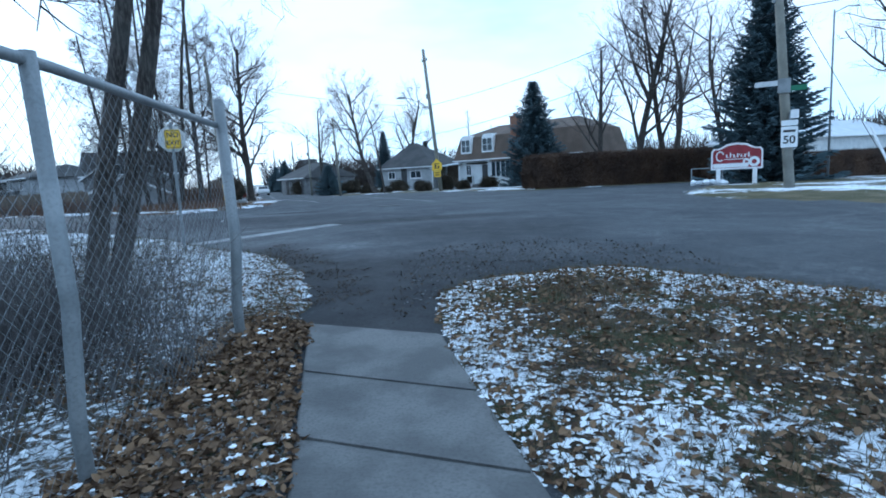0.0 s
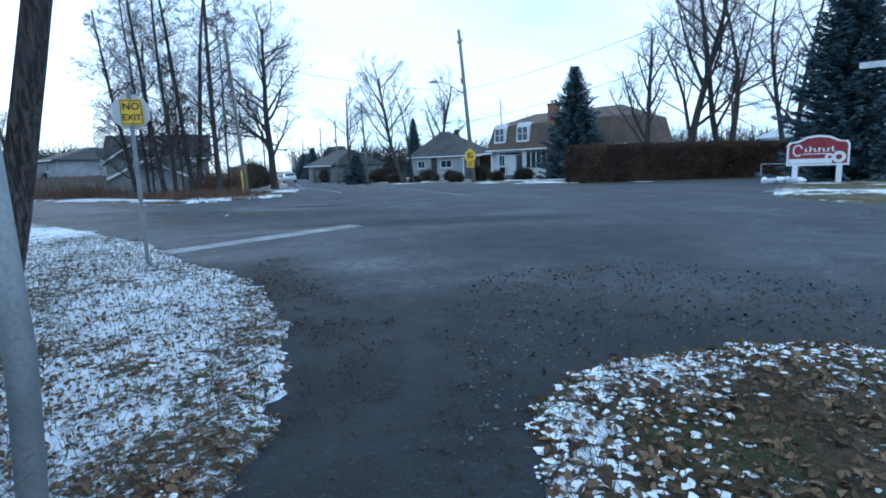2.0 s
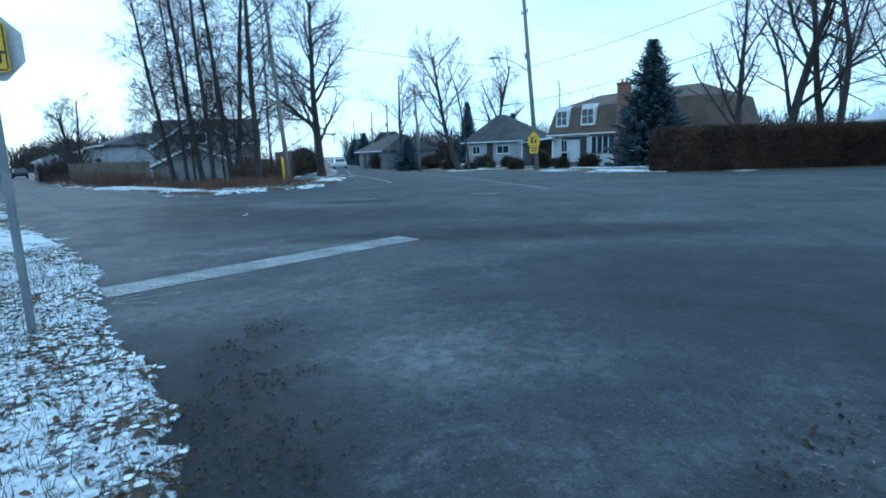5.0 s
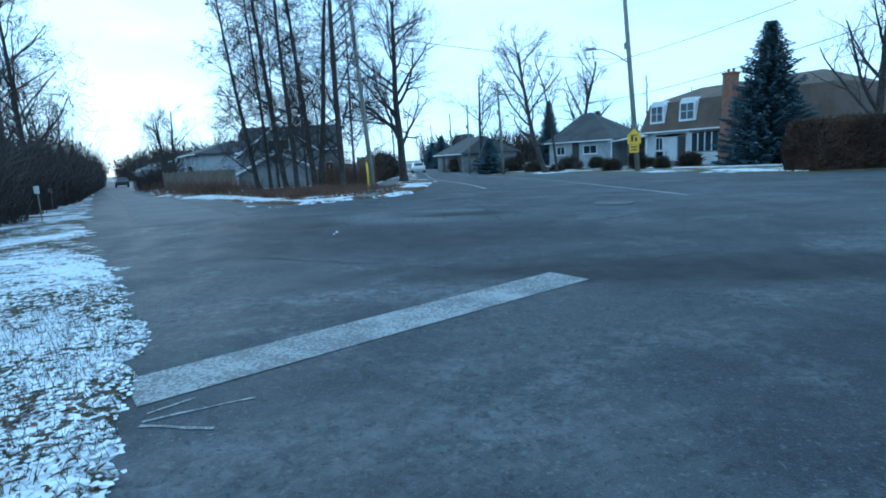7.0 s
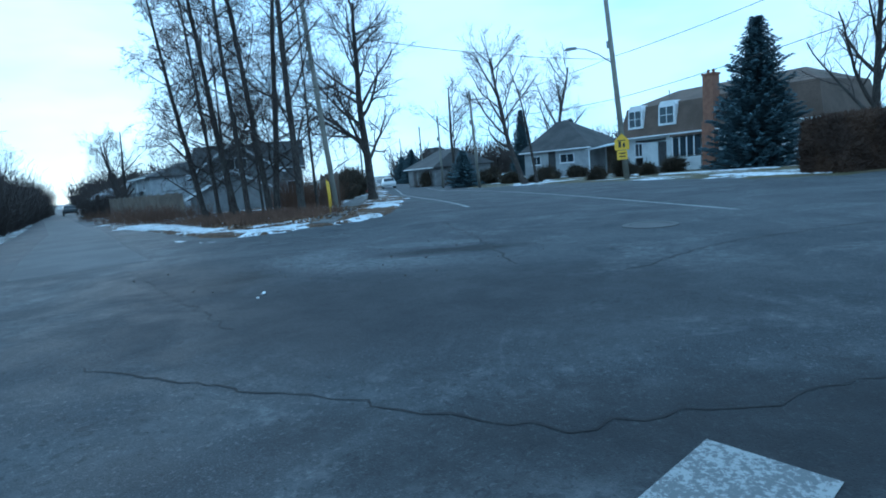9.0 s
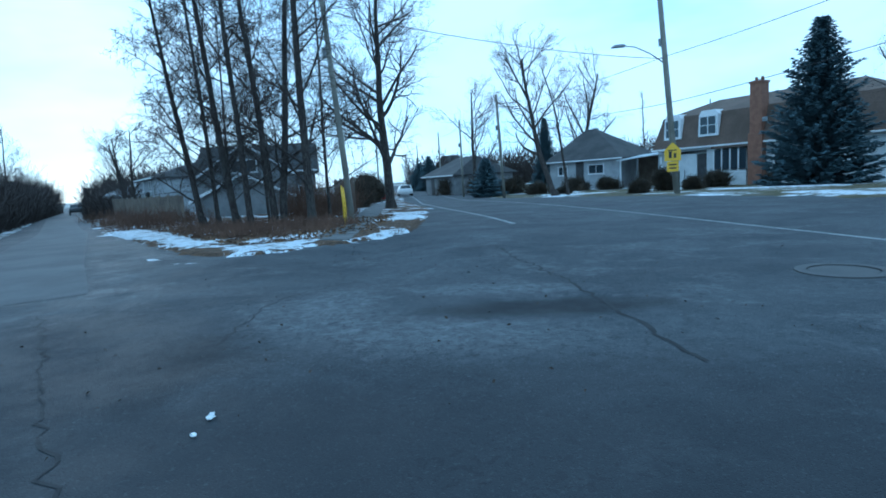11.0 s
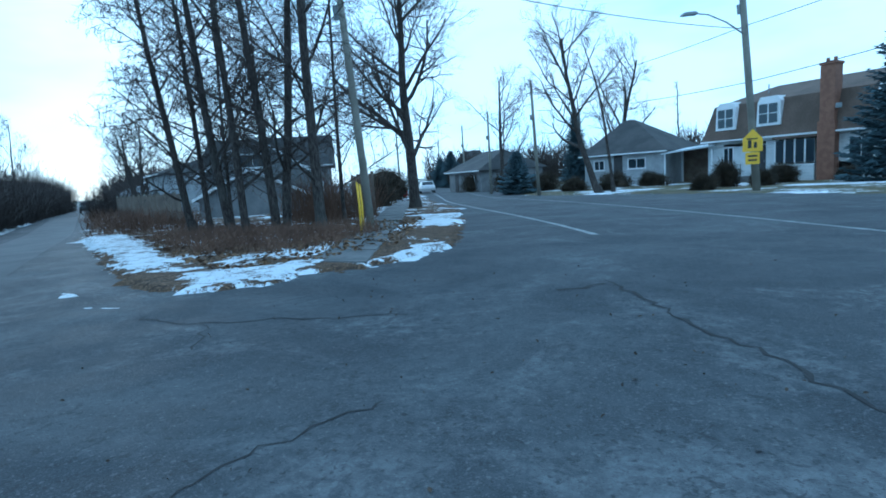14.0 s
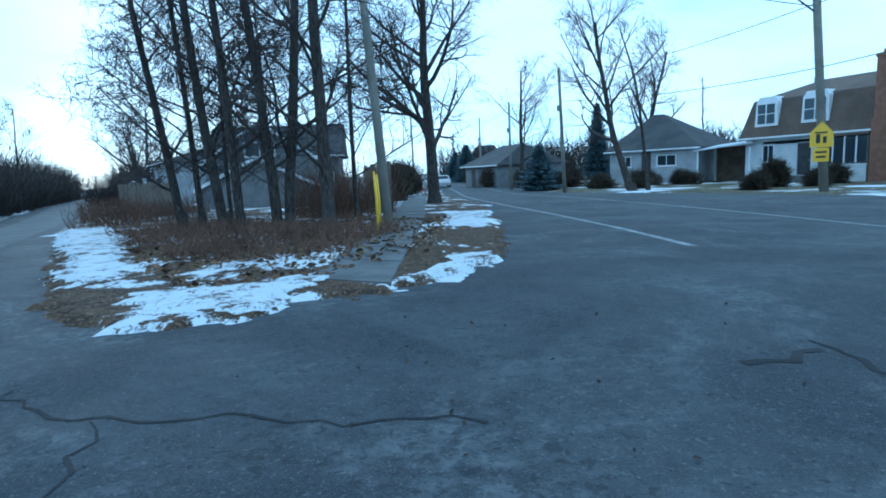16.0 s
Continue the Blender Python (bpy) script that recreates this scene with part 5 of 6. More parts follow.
for k in range(22):
    a = 6.283 * k / 22 * 0.8 + 0.5
    box(bm, (-0.78 + 0.17 * math.cos(a) - 0.03, -0.083, 1.5 + 0.24 * math.sin(a) - 0.03), (-0.78 + 0.17 * math.cos(a) + 0.03, -0.0768, 1.5 + 0.24 * math.sin(a) + 0.03))
for k, h in enumerate((0.16, 0.24, 0.16, 0.2, 0.16, 0.16, 0.24)):
    box(bm, (-0.5 + 0.17 * k, -0.083, 1.42), (-0.5 + 0.17 * k + 0.06, -0.0768, 1.42 + h))
    box(bm, (-0.5 + 0.17 * k + 0.075, -0.083, 1.42 + 0.12 * (k % 2)), (-0.5 + 0.17 * k + 0.13, -0.0768, 1.46 + 0.12 * (k % 2)))
box(bm, (-0.6, -0.083, 1.31), (0.5, -0.0768, 1.345))
part("emblem", bm, M_WHITE, face, "white lettering-like bars")
for x, r in ((0.8, 0.26), (0.45, 0.17)):
    vs, fs = [], []
    for k in range(20):
        a = 6.283 * k / 20
        for q in (r * 0.45, r):
            vs.append((x + q * math.cos(a), -0.085, 1.17 + q * math.sin(a)))
    for k in range(20):
        a, b = 2 * k, 2 * ((k + 1) % 20)
        fs.append((a, a + 1, b + 1, b))
    mesh_ob("wheel_emblem", vs, fs, M_WHITE, face)
rail = thing("pipe_rail", at(14.9, 30.6, 0, -24), "low grey pipe rail beside the driveway", "railing")
for x in (-0.8, 0.75):
    tube("post", [(x, 0, -0.2), (x, 0, 0.9)], [0.03, 0.03], 8, M_STEEL, rail)
tube("top_rail", [(-0.8, 0, 0.9), (0.75, 0, 0.9)], [0.03, 0.03], 8, M_STEEL, rail)

heap = thing("stone_heap", at(14.45, 29.2), "heap of pale snowy stones beside the business sign", "stones")
srnd = random.Random(8)
for k in range(16):
    bm = bmesh.new()
    bmesh.ops.create_icosphere(bm, subdivisions=2, radius=1)
    q = Vector((srnd.gauss(0, 0.45), srnd.gauss(0, 0.3), 0.1 + 0.1 * srnd.random()))
    size = Vector((srnd.uniform(0.12, 0.3), srnd.uniform(0.12, 0.25), srnd.uniform(0.08, 0.18)))
    for v in bm.verts:
        v.co += Vector(noise.noise_vector(v.co * 1.3 + Vector((k * 3.1, 0, 0)))) * 0.35
        v.co = Vector((v.co.x * size.x, v.co.y * size.y, v.co.z * size.z)) + q
    part("stone", bm, M_SNOW if k % 3 == 0 else M_PALE, heap)
# marker posts on the corner
for x, y, h, r, lab in ((-12.42, 31.78, 1.3, 0.026, "yellow plastic marker post in the leaf litter"), (-12.9, 33.0, 1.25, 0.03, "yellow marker post behind the first one")):
    mk = thing("marker_post", at(x, y), lab, "marker post", "yellow marker posts")
    tube("post", [(0, 0, -0.2), (0.01, 0, h * 0.6), (-0.015, 0, h)], [r, r, r * 0.9], 10, M_YELLOW, mk)
    tube("cap", [(-0.015, 0, h), (-0.015, 0, h + 0.05)], [r * 1.1, r * 0.5], 10, M_YELLOW, mk)


# ---- the wire fence beside the pavement ----
FX, FY = (-1.65, 4.22), (-1.22, -3.6)
fence = thing("wire_fence", at(*FX, 0, math.degrees(math.atan2(FY[1] - FX[1], FY[0] - FX[0]))), "bent chain-link fence on grey steel posts", "fence")
FL, FH = math.hypot(FY[0] - FX[0], FY[1] - FX[1]), 1.74
for k, x in enumerate((0.0, 2.1, 4.0, 5.9, FL)):
    bend = 0.05 if k < 2 else 0.02
    tube("post", [(x - 0.04, 0, -0.3), (x - 0.02, 0, 0.3), (x, bend, 0.8), (x, bend * 0.5, FH + (0.14 if k == 0 else 0.03))], [0.033 if k else 0.041] * 4, 10, M_STEEL, fence)
tube("top_rail", [(0.04, 0, FH - 0.05), (FL * 0.25, 0.02, FH), (FL * 0.5, 0, FH), (FL, 0, FH)], [0.024] * 4, 10, M_STEEL, fence)
vs, fs = [], []
pitch = 0.07
for s in (1, -1):
    n = int((FL + FH) / pitch)
    for k in range(n):
        x0 = -FH + k * pitch if s > 0 else k * pitch
        p, q = Vector((x0, 0, 0.02)), Vector((x0 + s * (FH - 0.05), 0, FH - 0.03))
        lo, hi = 0.0, 1.0
        dx = q.x - p.x
        for lim in (0.02, FL):
            u = (lim - p.x) / dx
            if (dx > 0) == (lim < 1):
                lo = max(lo, u)
            else:
                hi = min(hi, u)
        if hi - lo < 0.02:
            continue
        m = max(2, int((hi - lo) * 12))
        pts = []
        for j in range(m + 1):
            u = lo + (hi - lo) * j / m
            c = p.lerp(q, u)
            pts.append(c + Vector((0, 0.028 * math.sin(c.x * 2.1) * math.sin(c.z * 2.4) + s * 0.002, 0)))
        tube_data(pts, [0.001] * (m + 1), 3, vs, fs)
mesh_ob("chain_link", vs, fs, M_STEEL, fence, "woven wire mesh")


# ---- fences and cars down the roads ----
def board_fence(x0, y0, x1, y1, h, label, boards_mat=M_FENCE, post_mat=M_FENCE):
    L = math.hypot(x1 - x0, y1 - y0)
    th = thing("board_fence", at(x0, y0, 0, math.degrees(math.atan2(y1 - y0, x1 - x0))), label, "fence")
    n = int(L / 0.3)
    rnd = random.Random(int(L * 10))
    for k in range(n):
        top = h + rnd.uniform(-0.05, 0.05)
        part("board", boxes(((k * 0.3 + 0.01, -0.012 + rnd.uniform(-0.01, 0.01), -0.5), (k * 0.3 + 0.285, 0.012, top))), boards_mat, th)
    for k in range(int(L / 2.4) + 1):
        part("post", boxes(((k * 2.4 - 0.06, 0.02, -0.6), (k * 2.4 + 0.06, 0.14, h + 0.1)), bevel=0.01), post_mat, th)
    return th


board_fence(-47, 57.5, -26.6, 41.9, 1.8, "weathered board fence behind the houses' yards", post_mat=M_POLE)
board_fence(-19.5, 46.5, -15.2, 39.5, 1.9, "brown board fence beside the pole")


def car(x, y, turn, paint, label):
    th = thing("car", at(x, y, 0.0, turn), label, "car")
    bm = bmesh.new()
    loft(bm, [rect(-2.1, -0.85, 2.1, 0.85, 0.32), rect(-2.2, -0.88, 2.2, 0.88, 0.6), rect(-2.15, -0.86, 2.1, 0.86, 0.9), rect(-1.9, -0.78, 1.1, 0.78, 0.98), rect(-1.5, -0.65, 0.4, 0.65, 1.42)])
    body = part("body", bm, paint, th)
    for s in (-1, 1):
        bm = bmesh.new()
        loft(bm, [[(-1.72, s * 0.775, 1.0), (0.9, s * 0.775, 1.0), (0.9, s * 0.785, 1.0), (-1.72, s * 0.785, 1.0)], [(-1.45, s * 0.665, 1.37), (0.4, s * 0.665, 1.37), (0.4, s * 0.675, 1.37), (-1.45, s * 0.675, 1.37)]])
        part("side_window", bm, M_GLASS, body)
        part("headlight", boxes(((2.12, s * 0.6 - 0.15, 0.66), (2.2, s * 0.6 + 0.15, 0.8)), bevel=0.02), M_WHITE, th)
        for x2 in (-1.35, 1.35):
            w = tube("wheel", [(x2, s * 0.72, 0.32), (x2, s * 0.9, 0.32)], [0.32, 0.32], 18, M_RUBBER, th)
            tube("rim", [(x2, s * 0.88, 0.32), (x2, s * 0.91, 0.32)], [0.2, 0.18], 14, M_STEEL, w)
    for a, b in (((1.12, 0.99), (0.45, 1.38)), ((-1.92, 0.99), (-1.56, 1.38))):
        bm = bmesh.new()
        loft(bm, [[(a[0], -0.68, a[1]), (a[0] + 0.02, -0.68, a[1]), (a[0] + 0.02, 0.68, a[1]), (a[0], 0.68, a[1])], [(b[0], -0.6, b[1]), (b[0] + 0.02, -0.6, b[1]), (b[0] + 0.02, 0.6, b[1]), (b[0], 0.6, b[1])]])
        part("windscreen", bm, M_GLASS, body)
    return th


car(-27, 84, 112, M_CARWHITE, "small white car parked at the roadside")
car(-25.5, 66, 20, M_CARRED, "red car parked in a driveway")
car(-72, 76.5, 138, M_DARKTRIM_CAR, "dark pickup-sized car parked on the side road")


# ---- brush, shrubs, leaves, grass ----
def brush(name, spots, n, hmin, hmax, label, seed, material=None, lean=0.25, r=0.005, category="brush"):
    """Dry stalks scattered over discs (x, y, radius)."""
    rnd = random.Random(seed)
    vs, fs = [], []
    for _ in range(n):
        x, y, rad = rnd.choice(spots)
        a, q = rnd.random() * 6.283, math.sqrt(rnd.random()) * rad
        x, y = x + q * math.cos(a), y + q * math.sin(a)
        h = rnd.uniform(hmin, hmax) * (0.6 + 0.4 * rnd.random())
        p = Vector((x, y, float(gz(x, y)) - 0.02))
        pts, rads, d = limb(rnd, p, Vector((rnd.gauss(0, lean), rnd.gauss(0, lean), 1)), h, r, r * 0.35, 4, 0.14, 0.0)
        tube_data(pts, rads, 3, vs, fs)
        for _ in range(3):
            k = rnd.randrange(1, 4)
            sub, srad, _ = limb(rnd, pts[k], Vector((rnd.gauss(0, 0.7), rnd.gauss(0, 0.7), 0.7)), h * rnd.uniform(0.2, 0.45), r * 0.55, r * 0.25, 2, 0.2, -0.02)
            tube_data(sub, srad, 3, vs, fs)
    return tagged(mesh_ob(name, vs, fs, material or M_REDTWIG), label, category, kind="stuff")


brush("dry_brush", [(-13.6, 29.8, 1.7), (-15.3, 31, 1.9), (-17.3, 32.8, 2.1), (-19.6, 34.8, 2.3), (-13.2, 31.6, 1.3), (-16, 34, 2.5)], 4200, 0.15, 0.65, "dry red-brown weeds under the corner trees", 71, lean=0.55, r=0.007)
brush("dry_brush", [(-25, 38.2, 2.4), (-30, 43, 2.6), (-36, 48.5, 3), (-44, 55.5, 3.5)], 1500, 0.5, 1.4, "dry brown weeds along the board fence", 72, r=0.012)
brush("fence_brush", [(-3.3, 2.6, 0.7), (-3.0, 3.9, 0.6), (-2.3, 3.4, 0.7), (-2.6, 1.8, 0.8), (-3.4, 4.6, 0.9), (-2.0, 0.6, 0.6), (-4.2, 2.8, 1.0), (-5, 5, 1.3)], 2000, 0.4, 1.7, "tangled bare stalks behind the wire fence", 73, M_GREYTWIG, 0.4, 0.0035)
thicket = [(-18.2 - 3.5 * k, 17.6 + 3.3 * k, 1.8 + 0.1 * k) for k in range(0, 22)]
brush("thicket", thicket[:6], 2500, 1.8, 4.0, "dense bare thicket along the side road", 74, M_TWIG, 0.2, 0.02, "thicket")
brush("thicket", thicket[5:], 9000, 2.4, 6.2, "tall dense bare thicket further along the side road", 78, M_TWIG, 0.2, 0.024, "thicket")
for k in range(8):
    plant_tree(-21.5 - 7.5 * k, 19.6 + 7.0 * k, "bare tree in the roadside thicket", 80 + k, 11.0 + 1.3 * (k % 3), 0.15, "trees in the thicket", fork=0.2, counts=(12, 7, 6, 4), narrow=0.7)
plant_tree(-17.8, 16.9, "bare tree at the mouth of the side road", 91, 11, 0.13, "trees in the thicket", fork=0.14, counts=(16, 8, 7, 4), narrow=0.6, droop=0.5)
plant_tree(-20.0, 18.2, "bare tree at the mouth of the side road", 92, 10, 0.12, "trees in the thicket", fork=0.14, counts=(16, 8, 7, 4), narrow=0.6, droop=0.5)
for x, y, k in ((-24.6, 25.1, 93), (-27.6, 28.2, 94), (-26.0, 25.4, 95)):
    plant_tree(x, y, "tall bare tree crowding the side road", k, 11.5, 0.14, "trees in the thicket", fork=0.14, counts=(16, 8, 7, 4), narrow=0.7, droop=0.5)
brush("dry_brush", [(-16.3, 38.3, 1.5), (-18, 40, 1.6)], 700, 1.0, 2.6, "tall rusty brush beside the pole", 75, r=0.011)
brush("dry_brush", [(-52.5, 63.2, 3.0), (-50, 60, 2.2)], 900, 1.5, 4.0, "brown brush at the fence's end", 76, M_TWIG, 0.3, 0.02)
far_wood = [(-40 + 9 * k, 150 - 3.2 * k, 7) for k in range(13)] + [(-75 - 8 * k, 108 + 5 * k, 6) for k in range(9)] + [(60 + 6 * k, 84 - 3 * k, 6) for k in range(8)]
brush("distant_trees", far_wood, 8000, 4.5, 10, "distant bare woods behind the houses", 77, M_TWIG, 0.2, 0.12, "woods")
for k, (x, y, h) in enumerate(((-19.5, 22.0, 0.9), (-27, 28.5, 0.8))):
    mp = thing("marker_board", at(x, y, 0, 20), "small white marker board on a post", "marker")
    part("board", boxes(((-0.08, -0.01, h), (0.08, 0.01, h + 0.24)), bevel=0.004), M_WHITE, mp)
    part("post", boxes(((-0.015, 0.012, -0.2), (0.015, 0.04, h + 0.22)), bevel=0.005), M_POLE, mp)

SH = ((0.7, 55.5, 0.6, 0.6, 2.2, "narrow dark cedar beside the lamp pole"), (2.4, 54.6, 0.6, 0.6, 0.9, "low dark garden shrub"), (5.6, 62.3, 1.6, 0.9, 1.8, "dark rounded shrub under the bay window"),
      (8.7, 60.0, 0.7, 0.6, 1.0, "small dark shrub beside the chimney"), (2.6, 66.5, 0.9, 0.7, 1.0, "low shrub beside the front steps"), (-1.4, 50.5, 0.8, 0.6, 0.8, "low dark shrub on the lawn edge"),
      (-5.2, 70.5, 2.8, 1.1, 1.7, "brown hedge in front of the bungalow"), (-2.2, 69.5, 1.8, 1.0, 1.5, "dark shrub in front of the carport"), (-8.6, 66, 1.6, 1.1, 1.2, "round brown garden bush"), (-6.2, 62.5, 0.8, 0.7, 0.7, "low pale garden bush"),
      (-11.5, 71, 2.4, 1.2, 2.2, "dark bush beside the road"), (-15.5, 76, 2.5, 1.4, 2.6, "dark evergreen bush along the road"), (-20, 80, 2.4, 1.5, 3.0, "dark evergreen bush beside a garage"),
      (-24.5, 97, 3, 2, 3.5, "distant dark bushes along the road"), (-28, 104, 3, 2, 4.0, "distant dark bushes along the road"), (-38, 135, 5, 3, 5.0, "distant dark trees closing the road"), (-34, 88, 3.5, 2, 4.5, "dark bushes on the tree side of the road"),
      (-20.5, 52, 2.0, 1.4, 2.6, "dark bush behind the maple"), (-24, 64, 2.5, 2, 4.0, "dark evergreen beside the pavement"), (-29, 76, 3, 2, 5.0, "tall dark evergreen beside the pavement"), (-39, 53.2, 1.0, 0.8, 2.4, "dark cedar behind the board fence"))
for k, (x, y, sx, sy, sz, lab) in enumerate(SH):
    shrub("shrub", x, y, sx, sy, sz, M_REDTWIG if "rusty" in lab or "brown brush" in lab else M_SHRUB, lab, 100 + k, 20 * k, 3200)


def scatter(name, outline, area, n, make, label, category, material, seed, inside=0.03, height=0.04, ragged=0.12, bumps=0.02):
    """Small pieces strewn on a verge: make(rnd, position, verts, faces) adds one."""
    rnd = random.Random(seed)
    rng = np.random.RandomState(seed)
    x = rng.uniform(area[0], area[2], n)
    y = rng.uniform(area[1], area[3], n)
    sd, z = patch_z(x, y, outline, height, ragged, bumps, 0.0)
    vs, fs = [], []
    for px, py, pz, d in zip(x, y, z, sd):
        if d > inside:
            make(rnd, Vector((px, py, pz)), vs, fs)
    return tagged(mesh_ob(name, vs, fs, material), label, category, kind="stuff")


def leaf(rnd, p, vs, fs, size=0.055):
    s = size * rnd.uniform(0.5, 1.25)
    turn = Euler((rnd.gauss(0, 0.45), rnd.gauss(0, 0.45), rnd.random() * 6.283)).to_matrix()
    curl = rnd.uniform(-0.1, 0.5) * s
    b = len(vs)
    for q in ((0, -1, 0), (0.55, -0.25, curl), (0.42, 0.5, curl * 0.7), (0, 1, curl * 0.3), (-0.42, 0.5, curl * 0.8), (-0.55, -0.25, curl)):
        vs.append(p + turn @ Vector((q[0] * s, q[1] * s, q[2])) + Vector((0, 0, 0.012 + abs(curl) * 0.4)))
    fs.extend(((b, b + 1, b + 2, b + 3), (b, b + 3, b + 4, b + 5)))


def blade(rnd, p, vs, fs):
    h, w = rnd.uniform(0.03, 0.11), 0.0025
    a = rnd.random() * 6.283
    lean = Vector((math.cos(a), math.sin(a), 0)) * h * rnd.uniform(0.2, 1.3)
    side = Vector((-math.sin(a), math.cos(a), 0)) * w
    b = len(vs)
    vs.extend((p - side, p + side, p + lean + Vector((0, 0, h))))
    fs.append((b, b + 1, b + 2))


def clump(rnd, p, vs, fs):
    """A low lump of snow."""
    r = rnd.uniform(0.007, 0.028)
    b = len(vs)
    n = 7
    sx, a0 = rnd.uniform(0.6, 1.7), rnd.random() * 3.14
    for q, z in ((1.0, 0.0), (0.6, 0.32)):
        for k in range(n):
            a = 6.283 * k / n
            u, v = q * r * sx * math.cos(a) * rnd.uniform(0.5, 1.35), q * r * math.sin(a) * rnd.uniform(0.5, 1.35)
            vs.append(p + Vector((u * math.cos(a0) - v * math.sin(a0), u * math.sin(a0) + v * math.cos(a0), z * r * 0.4 + 0.002)))
    for k in range(n):
        a, c = b + k, b + (k + 1) % n
        fs.append((a, c, c + n, a + n))
    fs.append(tuple(b + n + k for k in range(n)))


def snowy(p):
    """Where snow has lasted on the right-hand verge: along its rim and in loose drifts."""
    d = float(inside_distance(np.array([p.x]), np.array([p.y]), NEAR_RIGHT)[0])
    return max(0.0, 1 - d / 1.1) * 0.62 + 0.45 * float(fbm(np.array([p.x]), np.array([p.y]), 1.3, 4)[0]) + (0.3 if p.y < 2.9 else 0.0)


scatter("fallen_leaves", NEAR_RIGHT, (-0.2, 0.3, 6, 6.8), 11000, lambda r, p, v, f: leaf(r, p, v, f, 0.03), "curled brown leaves strewn over the grass", "leaves", M_LEAF, 201)
scatter("grass_blades", NEAR_RIGHT, (-0.2, 0.3, 6, 6.8), 30000, blade, "short dead grass of the verge", "grass", M_BLADE, 202)
scatter("snow_clumps", NEAR_RIGHT, (-0.2, 0.3, 6, 6.8), 24000, lambda r, p, v, f: clump(r, p, v, f) if snowy(p) + r.gauss(0, 0.18) > 0.36 else None, "scraps of snow caught in the grass", "snow", M_SNOW, 203, inside=0.0)
scatter("snow_clumps", NEAR_LEFT, (-11, 8.6, -3, 15.5), 23000, lambda r, p, v, f: clump(r, p, v, f) if r.random() < (p.y - 8.4) / 1.8 else None, "thick crusted snow along the verge", "snow", M_SNOW, 212, inside=0.02)
scatter("snow_clumps", NEAR_LEFT, (-4, -0.5, -1.6, 4.6), 3000, clump, "scraps of snow among stalks behind the fence", "snow", M_SNOW, 213, inside=0.02)
scatter("snow_clumps", NEAR_LEFT, (-7, 4.6, -1.2, 13), 8500, lambda r, p, v, f: clump(r, p, v, f) if r.random() < (p.y - 5.2) / 4 else None, "thin scraps of snow on the verge", "snow", M_SNOW, 210, inside=0.02)
scatter("grass_blades", NEAR_LEFT, (-8, 4.4, -1.2, 13.5), 34000, blade, "short dead grass showing through snow", "grass", M_BLADE, 204)
scatter("fallen_leaves", NEAR_LEFT, (-7, 3.0, -1.0, 11), 3800, lambda r, p, v, f: leaf(r, p, v, f, 0.022), "scattered brown leaves on the snowy verge", "leaves", M_LEAF, 205)
scatter("fallen_leaves", NEAR_LEFT, (-4.5, 3.0, -1.0, 9.0), 15000, lambda r, p, v, f: leaf(r, p, v, f, 0.02) if r.random() > (p.y - 4.2) / 4.6 + 0.15 and r.random() > (-3.6 - p.x) / 1.5 else None, "small brown leaves caught in thin snow", "leaves", M_LEAF, 211)
LITTER = [(-0.75, 2.0), (-1.16, 4.5), (-1.6, 5.0), (-2.0, 4.4), (-1.75, 2.2), (-1.5, 0.2), (-0.4, 0.2)]
scatter("leaf_drift", LITTER, (-2.2, 0.2, -0.3, 5.0), 15000, lambda r, p, v, f: leaf(r, p + Vector((0, 0, r.uniform(0, 0.04))), v, f, 0.029), "thick drift of brown leaves beside the pavement", "leaves", M_LEAF, 206, inside=-0.05)
scatter("snow_clumps", LITTER, (-2.2, 0.2, -0.3, 5.0), 420, lambda r, p, v, f: clump(r, p + Vector((0, 0, 0.045)), v, f), "scraps of snow lying on dead leaves", "snow", M_SNOW, 215, inside=0.0)
scatter("fallen_leaves", FAR_CORNER, (-22, 25, -9.5, 36), 7000, lambda r, p, v, f: leaf(r, p, v, f, 0.06), "brown leaves under the corner trees", "leaves", M_LEAF, 207, inside=1.2, height=0.06, ragged=0.25)
EDGE = [(-1.55, 6.3), (-1.2, 5.0), (-0.8, 5.2), (-1.1, 6.4), (-1.4, 7.2), (-2.2, 8.7), (-2.6, 9.8), (-3.1, 10.2), (-2.7, 8.6), (-1.9, 7.0)]
scatter("edge_litter", EDGE, (-3.2, 4.9, -0.7, 10.4), 12000, lambda r, p, v, f: leaf(r, Vector((p.x, p.y, float(gz(p.x, p.y)))), v, f, 0.013), "dark crumbled leaves along the asphalt's edge", "leaves", M_CRUMB, 208, inside=0.0, ragged=0.7)
GRAVEL = [(-0.5, 4.6), (0.2, 6.0), (0.8, 6.5), (2.2, 6.8), (3.4, 6.4), (3.2, 8.2), (1.8, 9.6), (0, 9.0), (-0.5, 7.6)]
scatter("loose_grit", GRAVEL, (-0.8, 4.5, 3.6, 10), 5500, lambda r, p, v, f: leaf(r, Vector((p.x, p.y, float(gz(p.x, p.y)) - 0.004)), v, f, 0.006 + 0.02 * r.random() ** 2), "dark crumbs and leaf bits on the asphalt", "grit", M_CRUMB, 209, inside=-0.1)
scatter("loose_grit", GRAVEL, (-0.8, 4.5, 3.6, 10), 5000, lambda r, p, v, f: leaf(r, Vector((p.x, p.y, float(gz(p.x, p.y)) - 0.006)), v, f, 0.006 + 0.012 * r.random() ** 2), "pale loose stone grit on the driveway apron", "grit", M_GRIT, 216, inside=0.1)
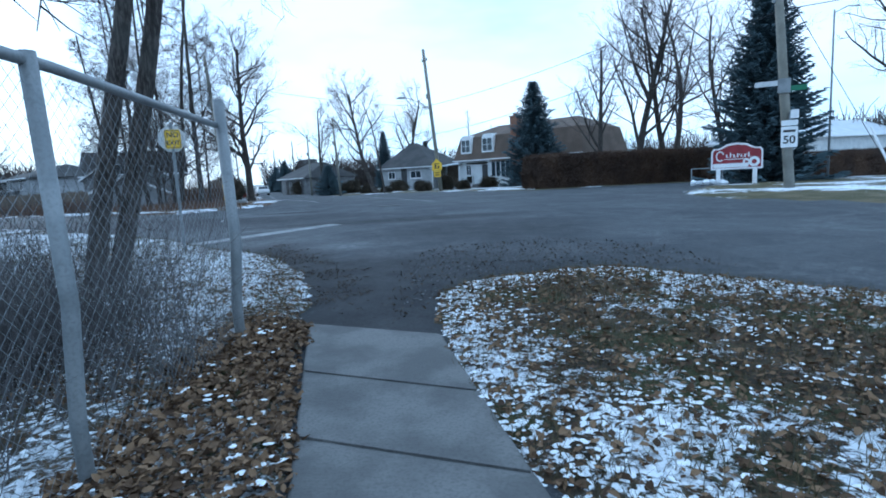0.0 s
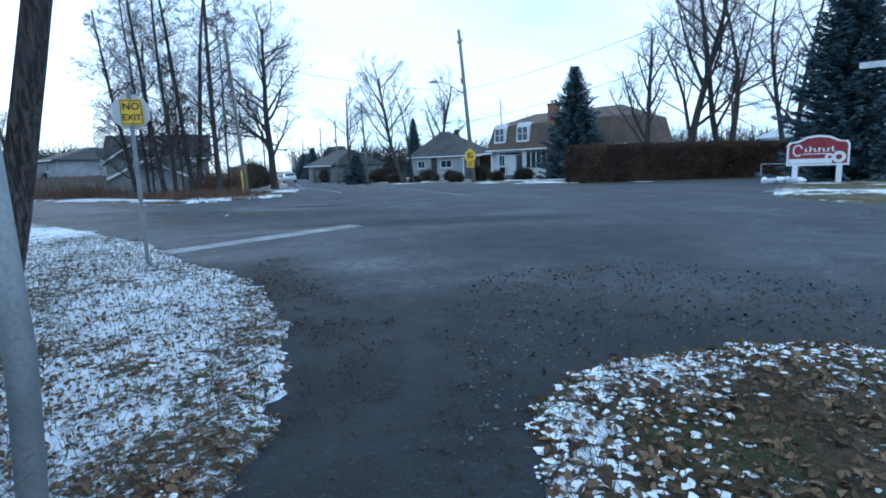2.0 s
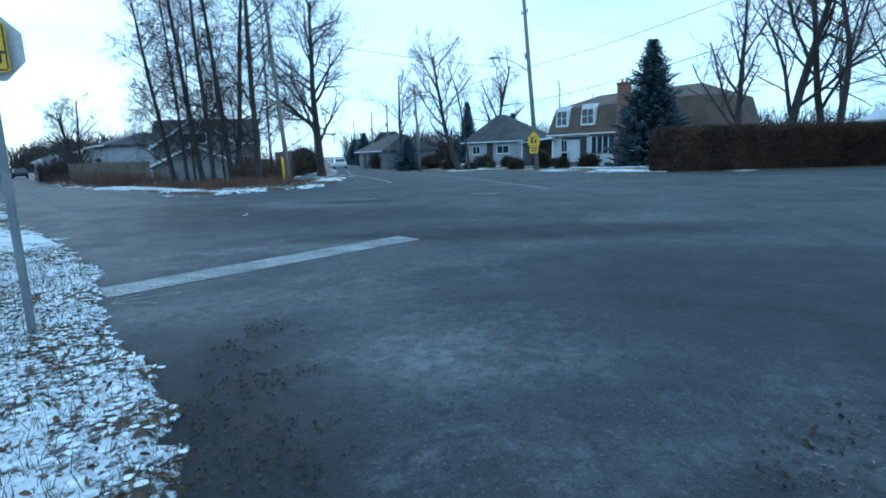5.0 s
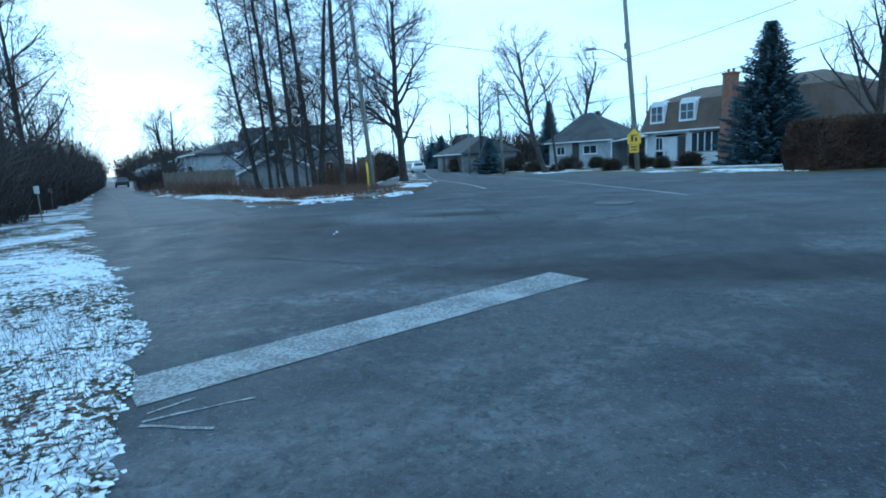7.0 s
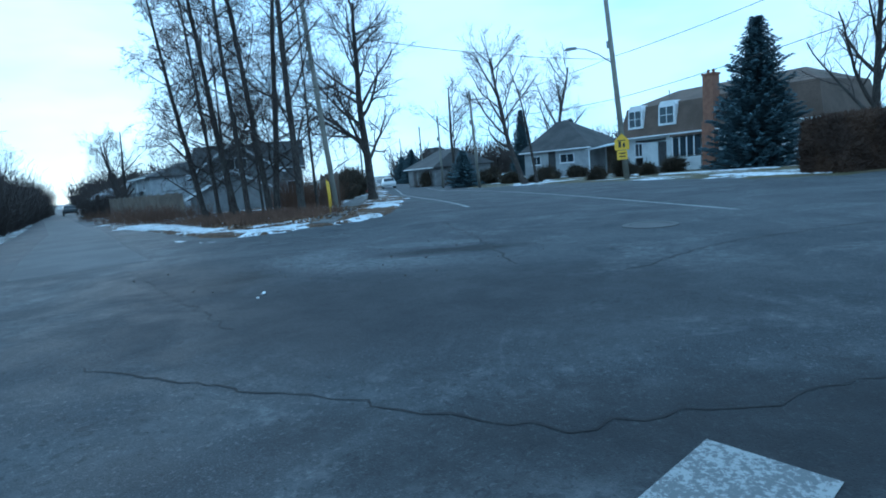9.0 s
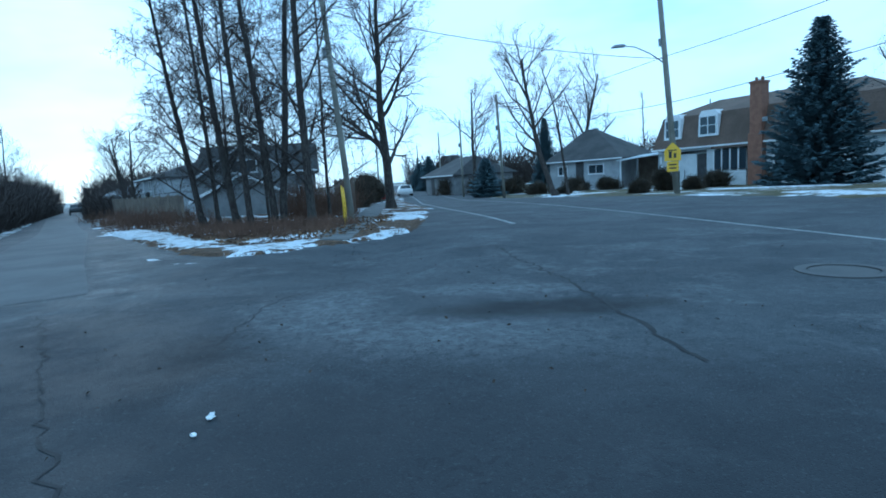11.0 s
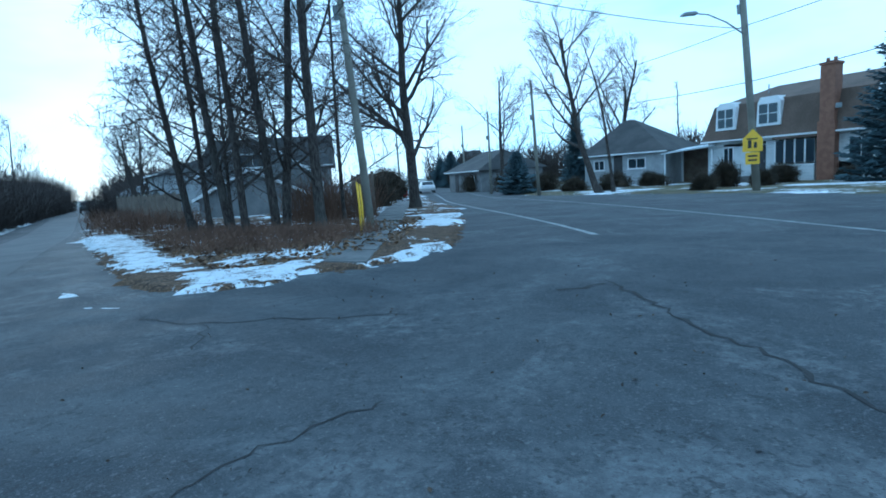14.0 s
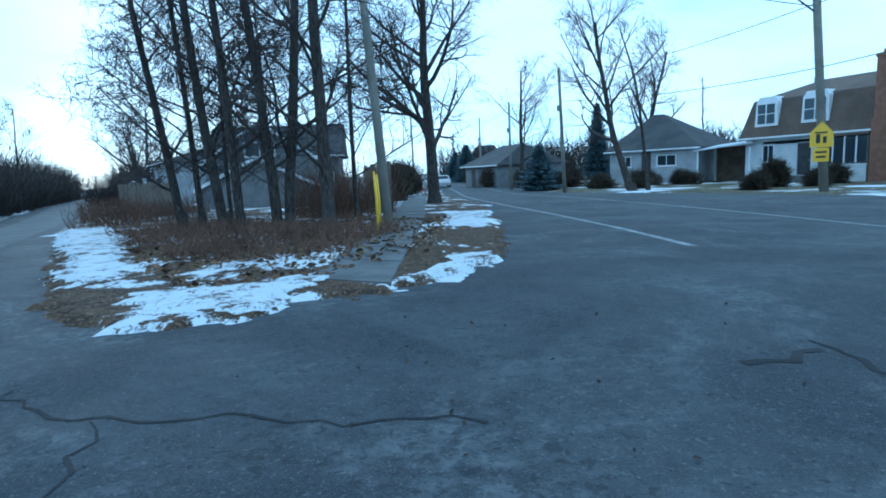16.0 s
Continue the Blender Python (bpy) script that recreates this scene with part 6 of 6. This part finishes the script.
CROSSING = [(-11, 19), (-8, 17), (-3, 19), (-1.5, 24), (-5, 27), (-9, 27), (-11, 23.5)]
scatter("loose_grit", CROSSING, (-11, 17, -1, 27), 700, lambda r, p, v, f: leaf(r, Vector((p.x, p.y, float(gz(p.x, p.y)) - 0.004)), v, f, 0.006 + 0.018 * r.random() ** 2), "dark crumbs and leaf bits on the asphalt", "grit", M_CRUMB, 214)
# old snow along the corner and lawns
for k, o in enumerate(([(-13.1, 26.0), (-12.3, 25.45), (-11.6, 25.3), (-11.1, 25.55), (-10.9, 26.1), (-11.0, 27.2), (-11.4, 27.4), (-12.1, 26.75), (-12.8, 26.5)],
                       [(-9.95, 27.4), (-9.6, 27.5), (-9.3, 28.7), (-9.5, 29.4), (-10.2, 29.2)],
                       [(-25, 34.9), (-15.3, 27.2), (-13.8, 26.0), (-14.4, 27.5), (-19.4, 32.3), (-25, 36.6)],
                       [(-10.3, 32.6), (-10.9, 35.4), (-11.5, 38.7), (-12.9, 38.5), (-12.1, 35.2), (-11.3, 33.4)],
                       [(3.2, 41.2), (4.4, 36.4), (6, 34.6), (6.6, 35.2), (4.6, 41.4)],
                       [(2.6, 51), (8.6, 47.5), (9.2, 49.5), (3.2, 53)], [(-12.9, 24.2), (-12.2, 24.1), (-11.9, 24.3), (-12.6, 24.4)], [(-14.3, 25.1), (-13.8, 24.7), (-13.5, 24.9), (-14.0, 25.3)], [(-11.7, 24.5), (-11.4, 24.62), (-11.45, 24.75), (-11.75, 24.62)], [(-11.3, 24.95), (-10.95, 25.2), (-11.05, 25.32), (-11.35, 25.08)])):
    xs, ys = [p[0] for p in o], [p[1] for p in o]
    area = (min(xs) - 0.5, min(ys) - 0.5, max(xs) + 0.5, max(ys) + 0.5)
    s = patch("old_snow", o, area, 0.09 if ys[0] < 40 else 0.25, M_OLDSNOW, height=0.085 if k < 6 else 0.015, ragged=0.3 if k < 6 else 0.06, bumps=0.012)
    tagged(s, "flat scraps of old snow along the verge", "snow", kind="stuff")
